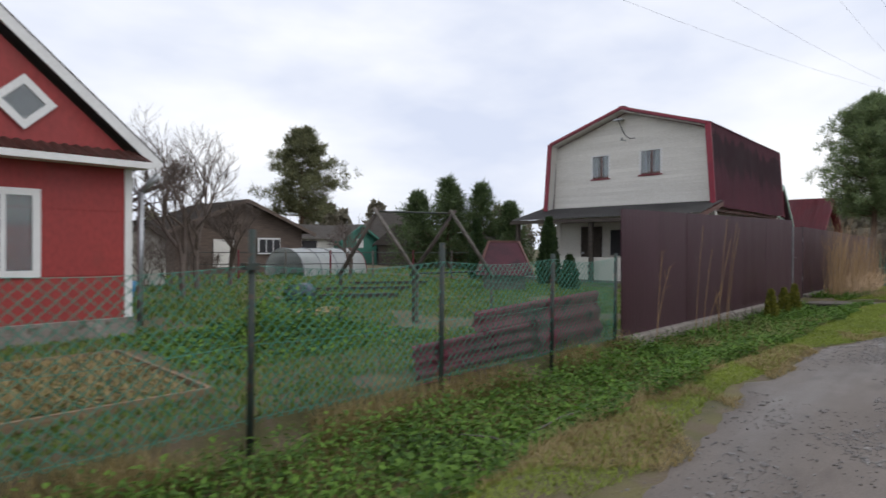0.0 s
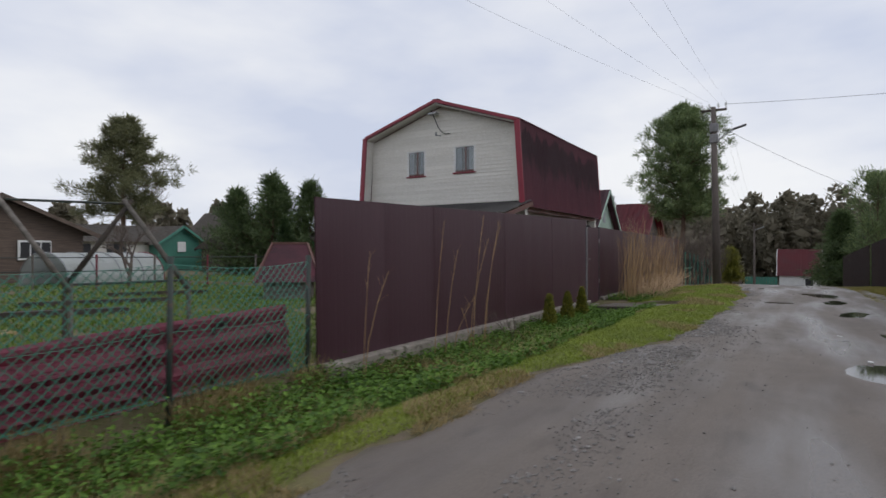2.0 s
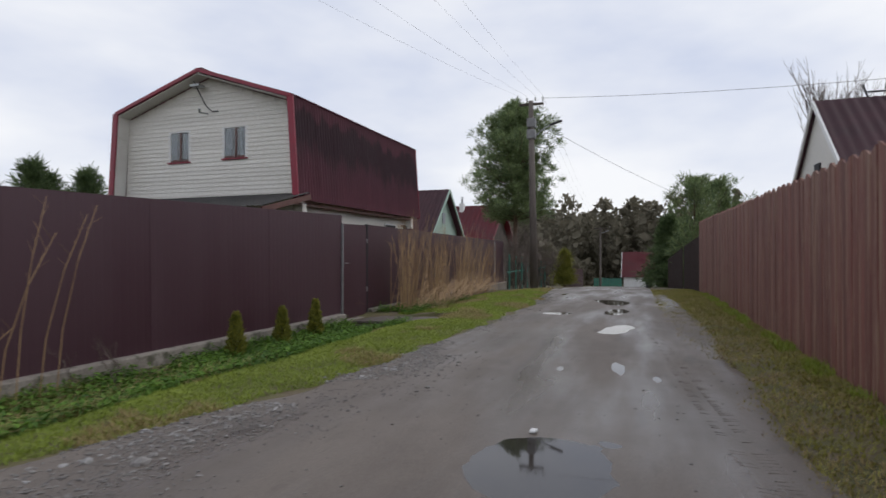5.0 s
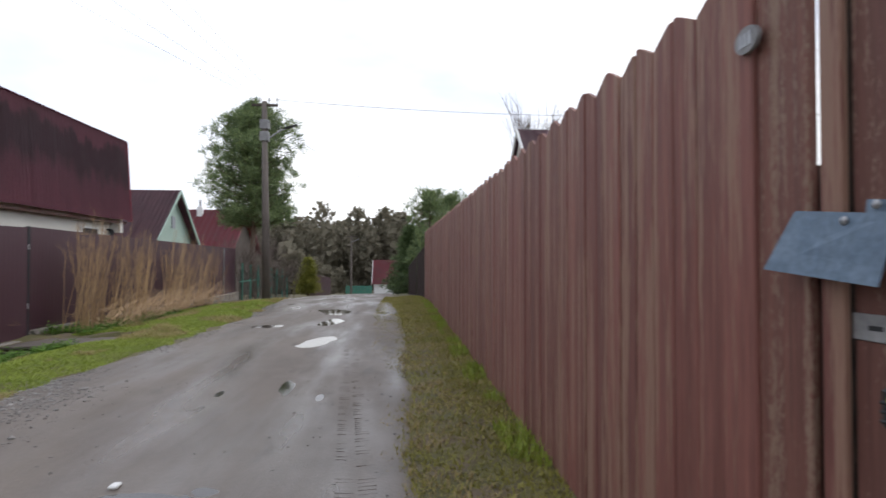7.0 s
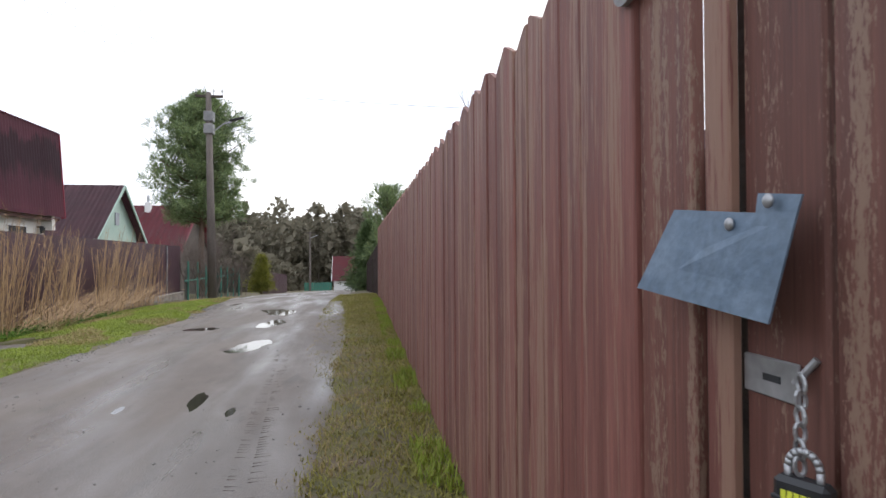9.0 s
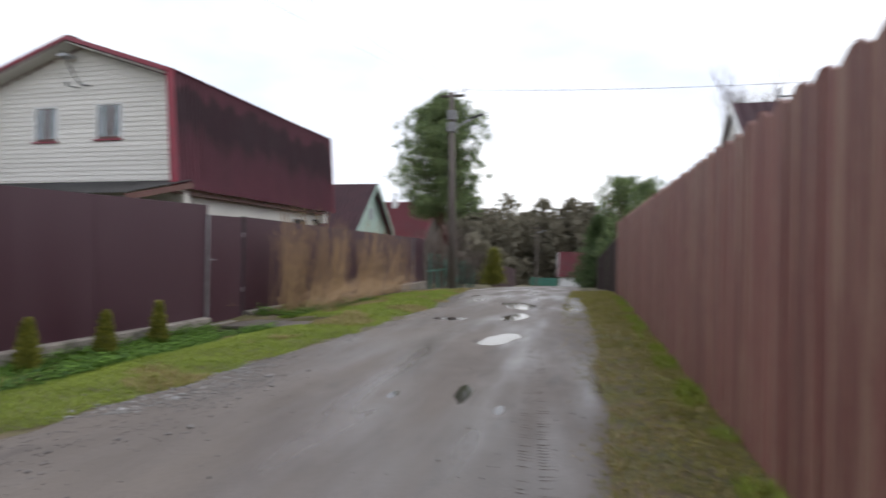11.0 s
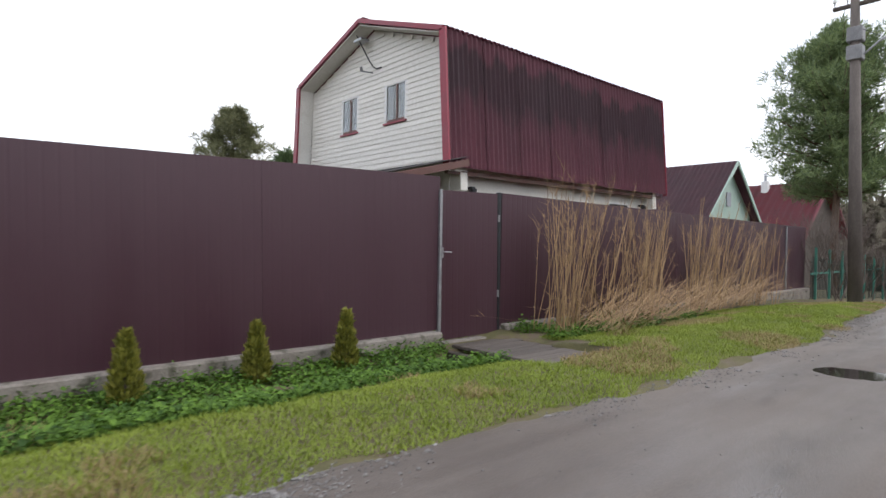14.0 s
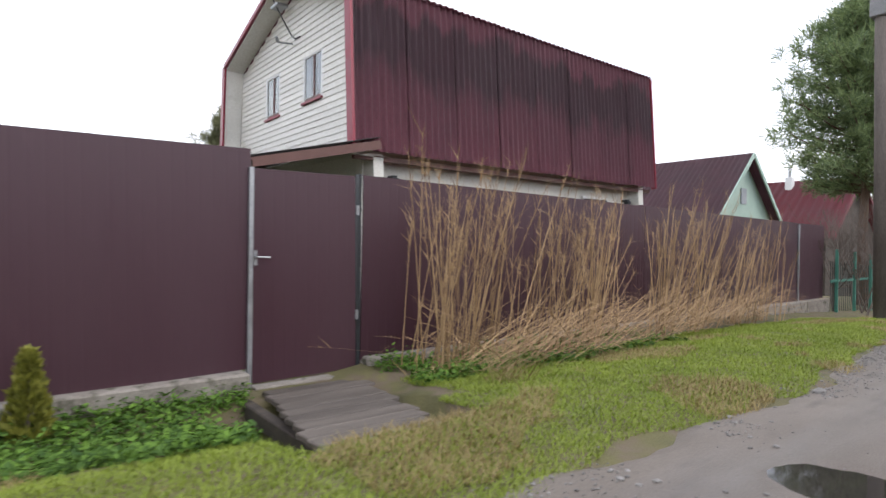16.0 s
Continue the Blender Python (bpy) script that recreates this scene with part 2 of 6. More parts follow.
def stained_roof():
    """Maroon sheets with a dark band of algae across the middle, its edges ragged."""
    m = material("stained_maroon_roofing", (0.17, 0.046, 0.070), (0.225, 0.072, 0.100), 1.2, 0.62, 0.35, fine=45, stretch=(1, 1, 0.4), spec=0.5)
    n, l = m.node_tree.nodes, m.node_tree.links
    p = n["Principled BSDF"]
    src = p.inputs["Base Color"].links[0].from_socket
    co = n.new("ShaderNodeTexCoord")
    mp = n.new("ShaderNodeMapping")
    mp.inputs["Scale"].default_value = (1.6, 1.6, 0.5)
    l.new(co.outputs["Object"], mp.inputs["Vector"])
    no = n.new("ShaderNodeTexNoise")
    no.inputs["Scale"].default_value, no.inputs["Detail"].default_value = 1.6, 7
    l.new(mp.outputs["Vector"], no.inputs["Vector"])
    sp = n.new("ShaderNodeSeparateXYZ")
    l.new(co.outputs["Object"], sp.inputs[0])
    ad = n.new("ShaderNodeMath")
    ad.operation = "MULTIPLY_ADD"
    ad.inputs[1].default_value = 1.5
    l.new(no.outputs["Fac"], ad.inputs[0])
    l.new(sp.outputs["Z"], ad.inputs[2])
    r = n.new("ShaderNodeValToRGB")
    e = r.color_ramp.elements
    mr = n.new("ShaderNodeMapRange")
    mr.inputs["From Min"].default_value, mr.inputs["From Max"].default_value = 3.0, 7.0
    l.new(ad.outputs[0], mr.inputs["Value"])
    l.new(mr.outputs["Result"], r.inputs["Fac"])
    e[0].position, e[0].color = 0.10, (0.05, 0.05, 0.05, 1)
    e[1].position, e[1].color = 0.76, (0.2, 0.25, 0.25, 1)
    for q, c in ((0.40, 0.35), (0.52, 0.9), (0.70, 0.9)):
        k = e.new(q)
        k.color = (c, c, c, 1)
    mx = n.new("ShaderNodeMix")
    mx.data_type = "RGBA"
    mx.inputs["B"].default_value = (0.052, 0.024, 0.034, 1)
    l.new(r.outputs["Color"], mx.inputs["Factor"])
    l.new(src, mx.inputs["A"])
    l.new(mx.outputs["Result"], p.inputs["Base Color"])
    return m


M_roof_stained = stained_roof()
M_roof_far = material("faded_maroon_roofing", (0.085, 0.040, 0.052), (0.13, 0.066, 0.080), 1.0, 0.7, 0.3)
M_roof_red = material("red_metal_roofing", (0.13, 0.014, 0.024), (0.17, 0.022, 0.033), 0.7, 0.55, 0.05)
M_roof_grey = material("grey_porch_roofing", (0.075, 0.072, 0.072), (0.125, 0.12, 0.118), 1.2, 0.75, 0.3)
M_white = material("white_paint", (0.66, 0.66, 0.65), (0.76, 0.76, 0.75), 2, 0.5, 0.05)
M_red_wall = material("red_painted_board_wall", (0.265, 0.030, 0.029), (0.32, 0.043, 0.039), 1.1, 0.65, 0.12, fine=22, stretch=(1, 1, 0.5), dirt=(0.25, 0.04, 0.035), dirt_at=0.66)
M_brown_trim = material("brown_trim", (0.10, 0.04, 0.03), (0.14, 0.06, 0.05), 2, 0.5, 0.05)
M_mint = material("mint_green_boards", (0.33, 0.45, 0.39), (0.42, 0.53, 0.47), 1.5, 0.6, 0.1)
M_green = material("bright_green_paint", (0.03, 0.20, 0.09), (0.05, 0.26, 0.12), 1.5, 0.6, 0.1)
M_teal = material("teal_green_paint", (0.045, 0.17, 0.13), (0.06, 0.22, 0.165), 1.5, 0.6, 0.1)
M_post = material("dark_green_steel_post", (0.018, 0.030, 0.026), (0.04, 0.055, 0.048), 5, 0.6, 0.2, dirt=(0.09, 0.045, 0.025), dirt_at=0.63)
M_wire = material("green_coated_wire", (0.025, 0.15, 0.105), (0.05, 0.23, 0.165), 5, 0.5, 0.0)
M_cable = material("black_cable", (0.025, 0.025, 0.027), (0.05, 0.05, 0.052), 5, 0.6, 0.0)
M_pole = material("grey_brown_concrete_pole", (0.085, 0.070, 0.062), (0.15, 0.128, 0.115), 2.5, 0.85, 0.3, stretch=(2, 2, 0.4))
M_pole_box = material("dull_grey_box", (0.17, 0.17, 0.175), (0.25, 0.25, 0.255), 5, 0.6, 0.1)
M_metal = material("galvanised_metal", (0.30, 0.31, 0.32), (0.42, 0.43, 0.45), 6, 0.42, 0.1, metal=0.7)
M_zinc = material("blue_grey_zinc_sheet", (0.085, 0.13, 0.185), (0.15, 0.205, 0.27), 14, 0.5, 0.1, metal=0.35, fine=60)
M_black = material("black_plastic", (0.012, 0.014, 0.017), (0.028, 0.031, 0.036), 8, 0.5, 0.1)
M_yellow = material("yellow_print", (0.55, 0.60, 0.05), (0.62, 0.66, 0.08), 4, 0.5, 0.0)
M_glass = glass_material("window_glass", (0.75, 0.8, 0.82))
# near-black colour that stands in for the shade of unlit rooms at windows
M_dark = material("unlit_room_black", (0.02, 0.02, 0.022), (0.035, 0.035, 0.04), 2, 0.8, 0.0)
M_curtain = material("pale_curtain", (0.27, 0.29, 0.33), (0.40, 0.41, 0.44), 6, 0.9, 0.1, stretch=(1, 6, 0.3))
M_sheet = material("maroon_roofing_sheet", (0.24, 0.045, 0.080), (0.31, 0.070, 0.115), 1.5, 0.35, 0.05, dirt=(0.06, 0.02, 0.028), dirt_at=0.62)
M_fence_dark = material("dark_brown_fence_boards", (0.022, 0.014, 0.013), (0.045, 0.028, 0.025), 2, 0.85, 0.2, shuffle=0.2, spec=0.15)
M_mud = material("wet_ditch_mud", (0.040, 0.031, 0.024), (0.085, 0.066, 0.050), 5, 0.55, 0.8, fine=40)
M_poly = material("milky_polycarbonate", (0.55, 0.58, 0.57), (0.66, 0.68, 0.67), 1.2, 0.35, 0.05)
M_bark = material("pine_bark", (0.075, 0.045, 0.030), (0.15, 0.095, 0.065), 4, 0.9, 0.6, stretch=(3, 3, 0.6))
M_twig = material("bare_twigs", (0.095, 0.074, 0.063), (0.18, 0.145, 0.125), 4, 0.9, 0.2)
M_needle = leaf_material("pine_needles", (0.085, 0.130, 0.060), (0.25, 0.32, 0.135), 0.6, 0.35)
M_needle_dark = leaf_material("dark_fir_needles", (0.045, 0.075, 0.032), (0.13, 0.185, 0.070), 0.6, 0.35)
M_needle_dry = leaf_material("dull_pine_needles", (0.085, 0.092, 0.046), (0.21, 0.215, 0.105), 0.6, 0.35)
M_thuja = leaf_material("thuja_leaves", (0.10, 0.11, 0.018), (0.34, 0.33, 0.06))
M_thuja_dark = leaf_material("dark_thuja_leaves", (0.02, 0.045, 0.016), (0.06, 0.10, 0.032))
M_weed = leaf_material("ground_elder_leaves", (0.030, 0.080, 0.010), (0.150, 0.275, 0.032), 0.75)
M_lawn = leaf_material("lawn_grass", (0.055, 0.110, 0.014), (0.175, 0.260, 0.036))
M_grass = leaf_material("green_grass", (0.115, 0.175, 0.014), (0.33, 0.40, 0.052), 0.6, 0.25, 0.25)
M_grass_moss = leaf_material("mossy_grass", (0.13, 0.13, 0.020), (0.34, 0.31, 0.065), 0.6, 0.25, 0.3)
M_grass_dry = leaf_material("dry_grass", (0.20, 0.145, 0.055), (0.42, 0.33, 0.15), 0.6, 0.3, 0.4)
M_reed = leaf_material("dry_reed_stems", (0.15, 0.085, 0.042), (0.50, 0.335, 0.175), 0.7, 0.1)
# lightened grey-brown: the aerial haze over the woods is painted into these colours
M_forest_hazed = leaf_material("far_woods", (0.098, 0.092, 0.064), (0.255, 0.228, 0.168), 0.9, 0.35, 0.35)


# ---- mesh helpers ----
def finish(name, bm, mat, smooth=False):
    me = bpy.data.meshes.new(name)
    bm.to_mesh(me)
    bm.free()
    me.materials.append(mat)
    if smooth:
        for f in me.polygons:
            f.use_smooth = True
    return me


def part(name, bm, mat, parent=None, label="", smooth=False):
    """Links a bmesh as one mesh object under a thing or a part."""
    ob = new(name, finish(name, bm, mat, smooth))
    ob.parent = parent
    return tagged(ob, label)


def same(name, mesh, parent, m, label=""):
    """One more object on a mesh that exists."""
    ob = new(name, mesh)
    ob.parent = parent
    ob.matrix_local = m
    return tagged(ob, label)


def thing(name, label, category, at=(0, 0, 0), turn=0.0, group="", kind=""):
    ob = new(name)
    ob.matrix_world = pose(*at, 0, 0, turn)
    return tagged(ob, label, category, group, kind)


def lone(name, bm, mat, label, category, group="", kind="", smooth=False):
    return tagged(part(name, bm, mat, None, "", smooth), label, category, group, kind)


def box(bm, x0, x1, y0, y1, z0, z1, bevel=0.0):
    r = bmesh.ops.create_cube(bm, size=1, matrix=Matrix.Translation(((x0 + x1) / 2, (y0 + y1) / 2, (z0 + z1) / 2)) @ Matrix.Diagonal((abs(x1 - x0), abs(y1 - y0), abs(z1 - z0), 1)))
    if bevel:
        es = list({e for v in r["verts"] for e in v.link_edges})
        bmesh.ops.bevel(bm, geom=es, offset=bevel, segments=1, affect="EDGES", profile=0.5)
    return bm


def boxed(*a):
    return box(bmesh.new(), *a)


def rod(bm, a, b, r0, r1=None, n=8, caps=True):
    """A tapered round bar from a to b."""
    a, b = Vector(a), Vector(b)
    r1 = r0 if r1 is None else r1
    d = b - a
    q = d.to_track_quat("Z", "Y").to_matrix()
    ra = [bm.verts.new(a + q @ Vector((r0 * math.cos(2 * math.pi * i / n), r0 * math.sin(2 * math.pi * i / n), 0))) for i in range(n)]
    rb = [bm.verts.new(b + q @ Vector((r1 * math.cos(2 * math.pi * i / n), r1 * math.sin(2 * math.pi * i / n), 0))) for i in range(n)]
    for i in range(n):
        bm.faces.new((ra[i], ra[(i + 1) % n], rb[(i + 1) % n], rb[i]))
    if caps:
        bm.faces.new(list(reversed(ra)))
        bm.faces.new(rb)
    return bm


def beam(bm, a, b, w, h):
    """A square bar from a to b, w wide and h high."""
    a, b = Vector(a), Vector(b)
    d = (b - a)
    q = d.to_track_quat("Z", "Y").to_matrix()
    vs = []
    for p in (a, b):
        for sx, sy in ((-1, -1), (1, -1), (1, 1), (-1, 1)):
            vs.append(bm.verts.new(p + q @ Vector((sx * w / 2, sy * h / 2, 0))))
    for f in ((3, 2, 1, 0), (4, 5, 6, 7), (0, 1, 5, 4), (1, 2, 6, 5), (2, 3, 7, 6), (3, 0, 4, 7)):
        bm.faces.new([vs[i] for i in f])
    return bm


def slab(bm, corners, thick):
    """A flat four-sided board: corners of its upper face, counter-clockwise, and a thickness along the normal."""
    c = [Vector(p) for p in corners]
    nrm = (c[1] - c[0]).cross(c[2] - c[0]).normalized()
    top = [bm.verts.new(p) for p in c]
    low = [bm.verts.new(p - nrm * thick) for p in c]
    k = len(c)
    bm.faces.new(top)
    bm.faces.new(list(reversed(low)))
    for i in range(k):
        bm.faces.new((top[i], low[i], low[(i + 1) % k], top[(i + 1) % k]))
    return bm


def corrugated(corners, waves, depth, thick=0.006, rows=1, trapeze=False):
    """A ribbed sheet over four corners (low start, low end, high end, high start); the ribs run from low to high."""
    a, b, c, d = (Vector(p) for p in corners)
    nrm = (b - a).cross(d - a).normalized()
    bm = bmesh.new()
    per = 6 if not trapeze else 4
    n = int(waves * per)
    cols = []
    for i in range(n + 1):
        s = i / n
        if trapeze:
            off = depth * (0, 1, 1, 0)[i % 4]
        else:
            off = depth * 0.5 * (1 + math.sin(2 * math.pi * i / per))
        cols.append([bm.verts.new((a.lerp(b, s)).lerp(d.lerp(c, s), k / rows) + nrm * off) for k in range(rows + 1)])
    for i in range(n):
        for k in range(rows):
            bm.faces.new((cols[i][k], cols[i + 1][k], cols[i + 1][k + 1], cols[i][k + 1]))
    bmesh.ops.solidify(bm, geom=bm.faces[:], thickness=thick)
    return bm


def steel_sheet(w, h, pitch=0.115):
    """A flat profiled sheet: broad flats with narrow shallow grooves, and a plain back."""
    bm = bmesh.new()
    xs_ = [0.0]
    ys_ = [0.0]
    k = 0
    while (k + 1) * pitch < w - 0.02:
        b = k * pitch
        for dx, dy in ((pitch - 0.036, 0.0), (pitch - 0.028, 0.0014), (pitch - 0.010, 0.0014), (pitch - 0.002, 0.0)):
            xs_.append(b + dx)
            ys_.append(dy)
        k += 1
    xs_.append(w)
    ys_.append(0.0)
    lo = [bm.verts.new((x, y, 0)) for x, y in zip(xs_, ys_)]
    hi = [bm.verts.new((x, y, h)) for x, y in zip(xs_, ys_)]
    for i in range(len(xs_) - 1):
        bm.faces.new((lo[i], lo[i + 1], hi[i + 1], hi[i]))
    bl, br = [bm.verts.new((0, 0.02, z)) for z in (0, h)], [bm.verts.new((w, 0.02, z)) for z in (0, h)]
    bm.faces.new((br[0], bl[0], bl[1], br[1]))
    bm.faces.new((bl[0], lo[0], hi[0], bl[1]))
    bm.faces.new((lo[-1], br[0], br[1], hi[-1]))
    bm.faces.new([hi[0], *hi[1:], br[1], bl[1]])
    bm.faces.new([bl[0], br[0], *reversed(lo)])
    return bm


def raw(name, verts, faces, mat, smooth=False):
    me = bpy.data.meshes.new(name)
    me.from_pydata(verts, [], faces)
    me.materials.append(mat)
    return new(name, me)


rng = np.random.default_rng(7)


def blades(name, pos, length, width, lean, mat, drift=(0, 0), curl=0.5):
    """Grass: one bent blade of three triangles at each place."""
    pos = np.asarray(pos, float)
    k = len(pos)
    ang = rng.uniform(0, 2 * np.pi, k)
    ln = length * rng.uniform(0.45, 1.25, k)
    wd = width * rng.uniform(0.6, 1.3, k)
    le = lean * rng.uniform(0.2, 1.3, k)
    dx, dy = np.cos(ang) * le + drift[0], np.sin(ang) * le + drift[1]
    up = np.stack([dx, dy, np.ones(k)], 1)
    up /= np.linalg.norm(up, axis=1)[:, None]
    side = np.stack([-np.sin(ang), np.cos(ang), np.zeros(k)], 1) * (wd / 2)[:, None]
    mid = pos + up * (ln * 0.55)[:, None]
    tip = mid + (up * (1 - curl * le[:, None].clip(0, 0.9)) + np.stack([dx, dy, -0.2 * le], 1) * curl) * (ln * 0.5)[:, None]
    v = np.stack([pos - side, pos + side, mid + side * 0.7, mid - side * 0.7, tip], 1).reshape(-1, 3)
    b = np.arange(k) * 5
    f = [(i, i + 1, i + 2, i + 3) for i in b] + [(i + 3, i + 2, i + 4) for i in b]
    return raw(name, v.tolist(), f, mat)


def leaves(name, pos, size, tilt, mat):
    """Small pointed leaves of two folded quads, lying at random tilts."""
    pos = np.asarray(pos, float)
    k = len(pos)
    a = rng.uniform(0, 2 * np.pi, k)
    s = size * rng.uniform(0.55, 1.35, k)
    t = rng.uniform(-tilt, tilt, k)
    d = np.stack([np.cos(a) * np.cos(t), np.sin(a) * np.cos(t), np.sin(t)], 1)
    sd = np.stack([-np.sin(a), np.cos(a), rng.uniform(-0.3, 0.3, k)], 1)
    up = np.cross(d, sd)
    s1 = s[:, None]
    v = np.stack([pos, pos + d * s1 * 0.45 + sd * s1 * 0.36 + up * s1 * 0.1, pos + d * s1 * 1.0 - up * s1 * 0.08, pos + d * s1 * 0.45 - sd * s1 * 0.36 + up * s1 * 0.1], 1).reshape(-1, 3)
    b = np.arange(k) * 4
    f = [(i, i + 1, i + 2) for i in b] + [(i, i + 2, i + 3) for i in b]
    return raw(name, v.tolist(), f, mat)


# ---- the lie of the land ----
def hash_noise(x, y, s):
    return noise.noise(Vector((x * s, y * s, 0.37)))


def drop(x):
    d = max(0.0, x - 24.0)
    return -0.055 * d * d / (d + 6.0) if d < 90 else -0.055 * 8100 / 96.0 - 0.0


def road_left(x):
    """The edge of the bare dirt towards the ditch: wide at first, narrower past the thujas."""
    marks = ((-40, 1.8), (3, 1.9), (6, 2.15), (9, 2.15), (12, 1.42), (15, 1.22), (18, 1.08), (22, 1.05), (30, 1.95), (400, 1.95))
    for (xa, ya), (xb, yb) in zip(marks[:-1], marks[1:]):
        if x <= xb:
            return ya + (yb - ya) * max(0.0, (x - xa)) / (xb - xa)
    return 1.95


def road_right(x):
    return -2.35 if x < 20 else -2.35 + min(0.9, (x - 20) * 0.06)


def land(x, y):
    """Height of the ground at x, y."""
    z = drop(x) + 0.012 * hash_noise(x, y, 0.9)
    if y > 1.0:
        e = road_left(x)
        z += 0.03 * max(0.0, min(1.0, (y - e) / 0.4))
        f = max(0.0, min(1.0, (19.3 - x) / 0.7))
        mid = 3.25 + max(0.0, min(1.0, (x - 3) / 7)) * 0.45
        wide = 0.42 + max(0.0, min(1.0, (x - 6) / 4)) * 0.35
        depth = 0.12 + 0.16 * f
        if x < 9:
            depth += 0.16 * max(0.0, min(1.0, (9 - x) / 3))
        g = math.exp(-((y - mid) / wide) ** 2) if y < mid else math.exp(-((y - mid) / max(0.5, (4.6 - mid) * 1.5)) ** 2)
        if y < 4.75:
            z -= depth * g
        else:
            z -= 0.05
        z += 0.025 * hash_noise(x, y, 2.3)
    if 17.45 < x < 18.85 and y > 2.3:
        z = min(z, -0.45 if 2.75 < y < 4.15 else -0.17)
    if y < -2.0:
        z += 0.05 * max(0.0, min(1.0, (-2.2 - y) / 0.5)) + 0.012 * hash_noise(x, y, 3.1)
    return z


PUDDLES = (  # x, y, half length, half width, turn
    (10.8, -0.85, 0.72, 0.60, 6), (13.85, -1.18, 0.42, 0.08, 8), (13.5, -1.56, 0.20, 0.07, 0), (13.65, -0.60, 0.22, 0.05, 8), (17.3, -1.02, 0.75, 0.24, -12),
    (19.5, 0.28, 0.30, 0.36, 20), (20.2, -0.85, 0.95, 0.30, -6), (22.6, -0.72, 1.05, 0.46, 8), (25.2, 0.9, 0.6, 0.16, -5))


def road_height(x, y):
    z = drop(x) + 0.028 + 0.010 * hash_noise(x, y, 0.8) + 0.006 * hash_noise(x, y, 3.5) + 0.004 * hash_noise(x, y, 8.0)
    for tr in (-1.75, 0.0):
        z -= 0.012 * math.exp(-((y - tr) / 0.22) ** 2)
    for px, py, a, b, t in PUDDLES:
        c, s = math.cos(radians(t)), math.sin(radians(t))
        u, v = ((x - px) * c + (y - py) * s) / a, (-(x - px) * s + (y - py) * c) / b
        r = u * u + v * v
        if r < 4:
            z -= 0.036 * max(0.0, 1.15 - r * (1 + 0.55 * hash_noise(x, y, 2.3) + 0.3 * hash_noise(x, y, 6.5)))
    le = road_left(x) + 0.16 * hash_noise(x, 5.0, 1.1) + 0.07 * hash_noise(x, 9.0, 4.0)
    ri = road_right(x) + 0.10 * hash_noise(x, 3.0, 1.3)
    out = max(y - le, ri - y, 0.0)
    return z - 0.25 * out


def steps(a, b, s):
    return list(np.arange(a, b, s))


xs = [-400, -150, -60, -30, -15] + steps(-8, 2, 0.4) + steps(2, 24, 0.14) + steps(24, 40, 0.5) + steps(40, 120, 4) + [130, 160, 200, 300, 600, 1500]
ys = [-1500, -400, -150, -60, -30, -15, -8, -5] + steps(-4, -2, 0.16) + steps(-2, 1, 0.5) + steps(1, 5, 0.1) + steps(5, 12, 0.5) + steps(12, 60, 4) + [80, 150, 400, 1500]
gv = []
for x in xs:
    for y in ys:
        z = land(x, y)
        if -2.3 < y < road_left(x) - 0.15 and -30 < x < 160:
            z -= 0.08
        gv.append((x, y, z))
nx, ny = len(xs), len(ys)
ground = raw("ground", gv, [(i * ny + j, (i + 1) * ny + j, (i + 1) * ny + j + 1, i * ny + j + 1) for i in range(nx - 1) for j in range(ny - 1)], M_ground)
for f in ground.data.polygons:
    f.use_smooth = True
tagged(ground, "mossy grass and soil ground with a shallow ditch", "ground", "", "structure")

rx = steps(-30, 3, 0.6) + steps(3, 26, 0.085) + steps(26, 40, 0.4) + steps(40, 150, 3)
ry = steps(-2.75, 2.6, 0.07)
rv = [(x, y, road_height(x, y)) for x in rx for y in ry]
nx, ny = len(rx), len(ry)
road = raw("road", rv, [(i * ny + j, (i + 1) * ny + j, (i + 1) * ny + j + 1, i * ny + j + 1) for i in range(nx - 1) for j in range(ny - 1)], M_road)
for f in road.data.polygons:
    f.use_smooth = True
tagged(road, "wet grey-brown unpaved road with wheel ruts", "road", "", "structure")

for px, py, a, b, t in PUDDLES:
    bm = bmesh.new()
    bmesh.ops.create_circle(bm, cap_ends=True, segments=28, radius=1.0, matrix=pose(px, py, drop(px) + 0.008, 0, 0, t) @ Matrix.Diagonal((a * 1.45, b * 1.45, 1, 1)))
    lone("puddle", bm, M_water, "shallow rain puddle on the dirt road", "puddle", "puddles on the road")


# ---- maroon steel fence with its gate ----
FY = 4.55
fence = thing("steel_fence", "dark maroon profiled steel fence on a concrete plinth", "fence", (0, 0, 0), 0, "", "structure")
wid = (18.03 - 8.21) / 8
sheet = None
for i in range(8):
    x = 8.21 + i * wid
    if sheet is None:
        sheet = finish("sheet", steel_sheet(wid + 0.02, 2.05), M_steel)
    same("sheet", sheet, fence, pose(x, FY + 0.004 * (i % 2), 1.868 + 0.0202 * (x - 8.21) - 2.05, 0, -1.157, 0))
wid2 = (32.5 - 19.2) / 10
sheet2 = finish("sheet", steel_sheet(wid2 + 0.02, 1.96), M_steel)
for i in range(10):
    same("sheet", sheet2, fence, pose(19.2 + i * wid2, FY + 0.004 * (i % 2), 1.925 - 0.0088 * i * wid2 - 1.96, 0, 0.504, 0))
part("plinth", boxed(8.2, 17.98, FY - 0.14, FY + 0.12, -0.6, 0.0, 0.018), M_concrete, fence, "weathered concrete plinth")
part("plinth", boxed(19.22, 32.5, FY - 0.16, FY + 0.12, -0.9, 0.0, 0.02), M_concrete, fence, "weathered concrete plinth")
part("post", boxed(17.99, 18.03, FY - 0.03, FY + 0.03, -0.3, 1.895), M_metal, fence, "bare galvanised gate post")
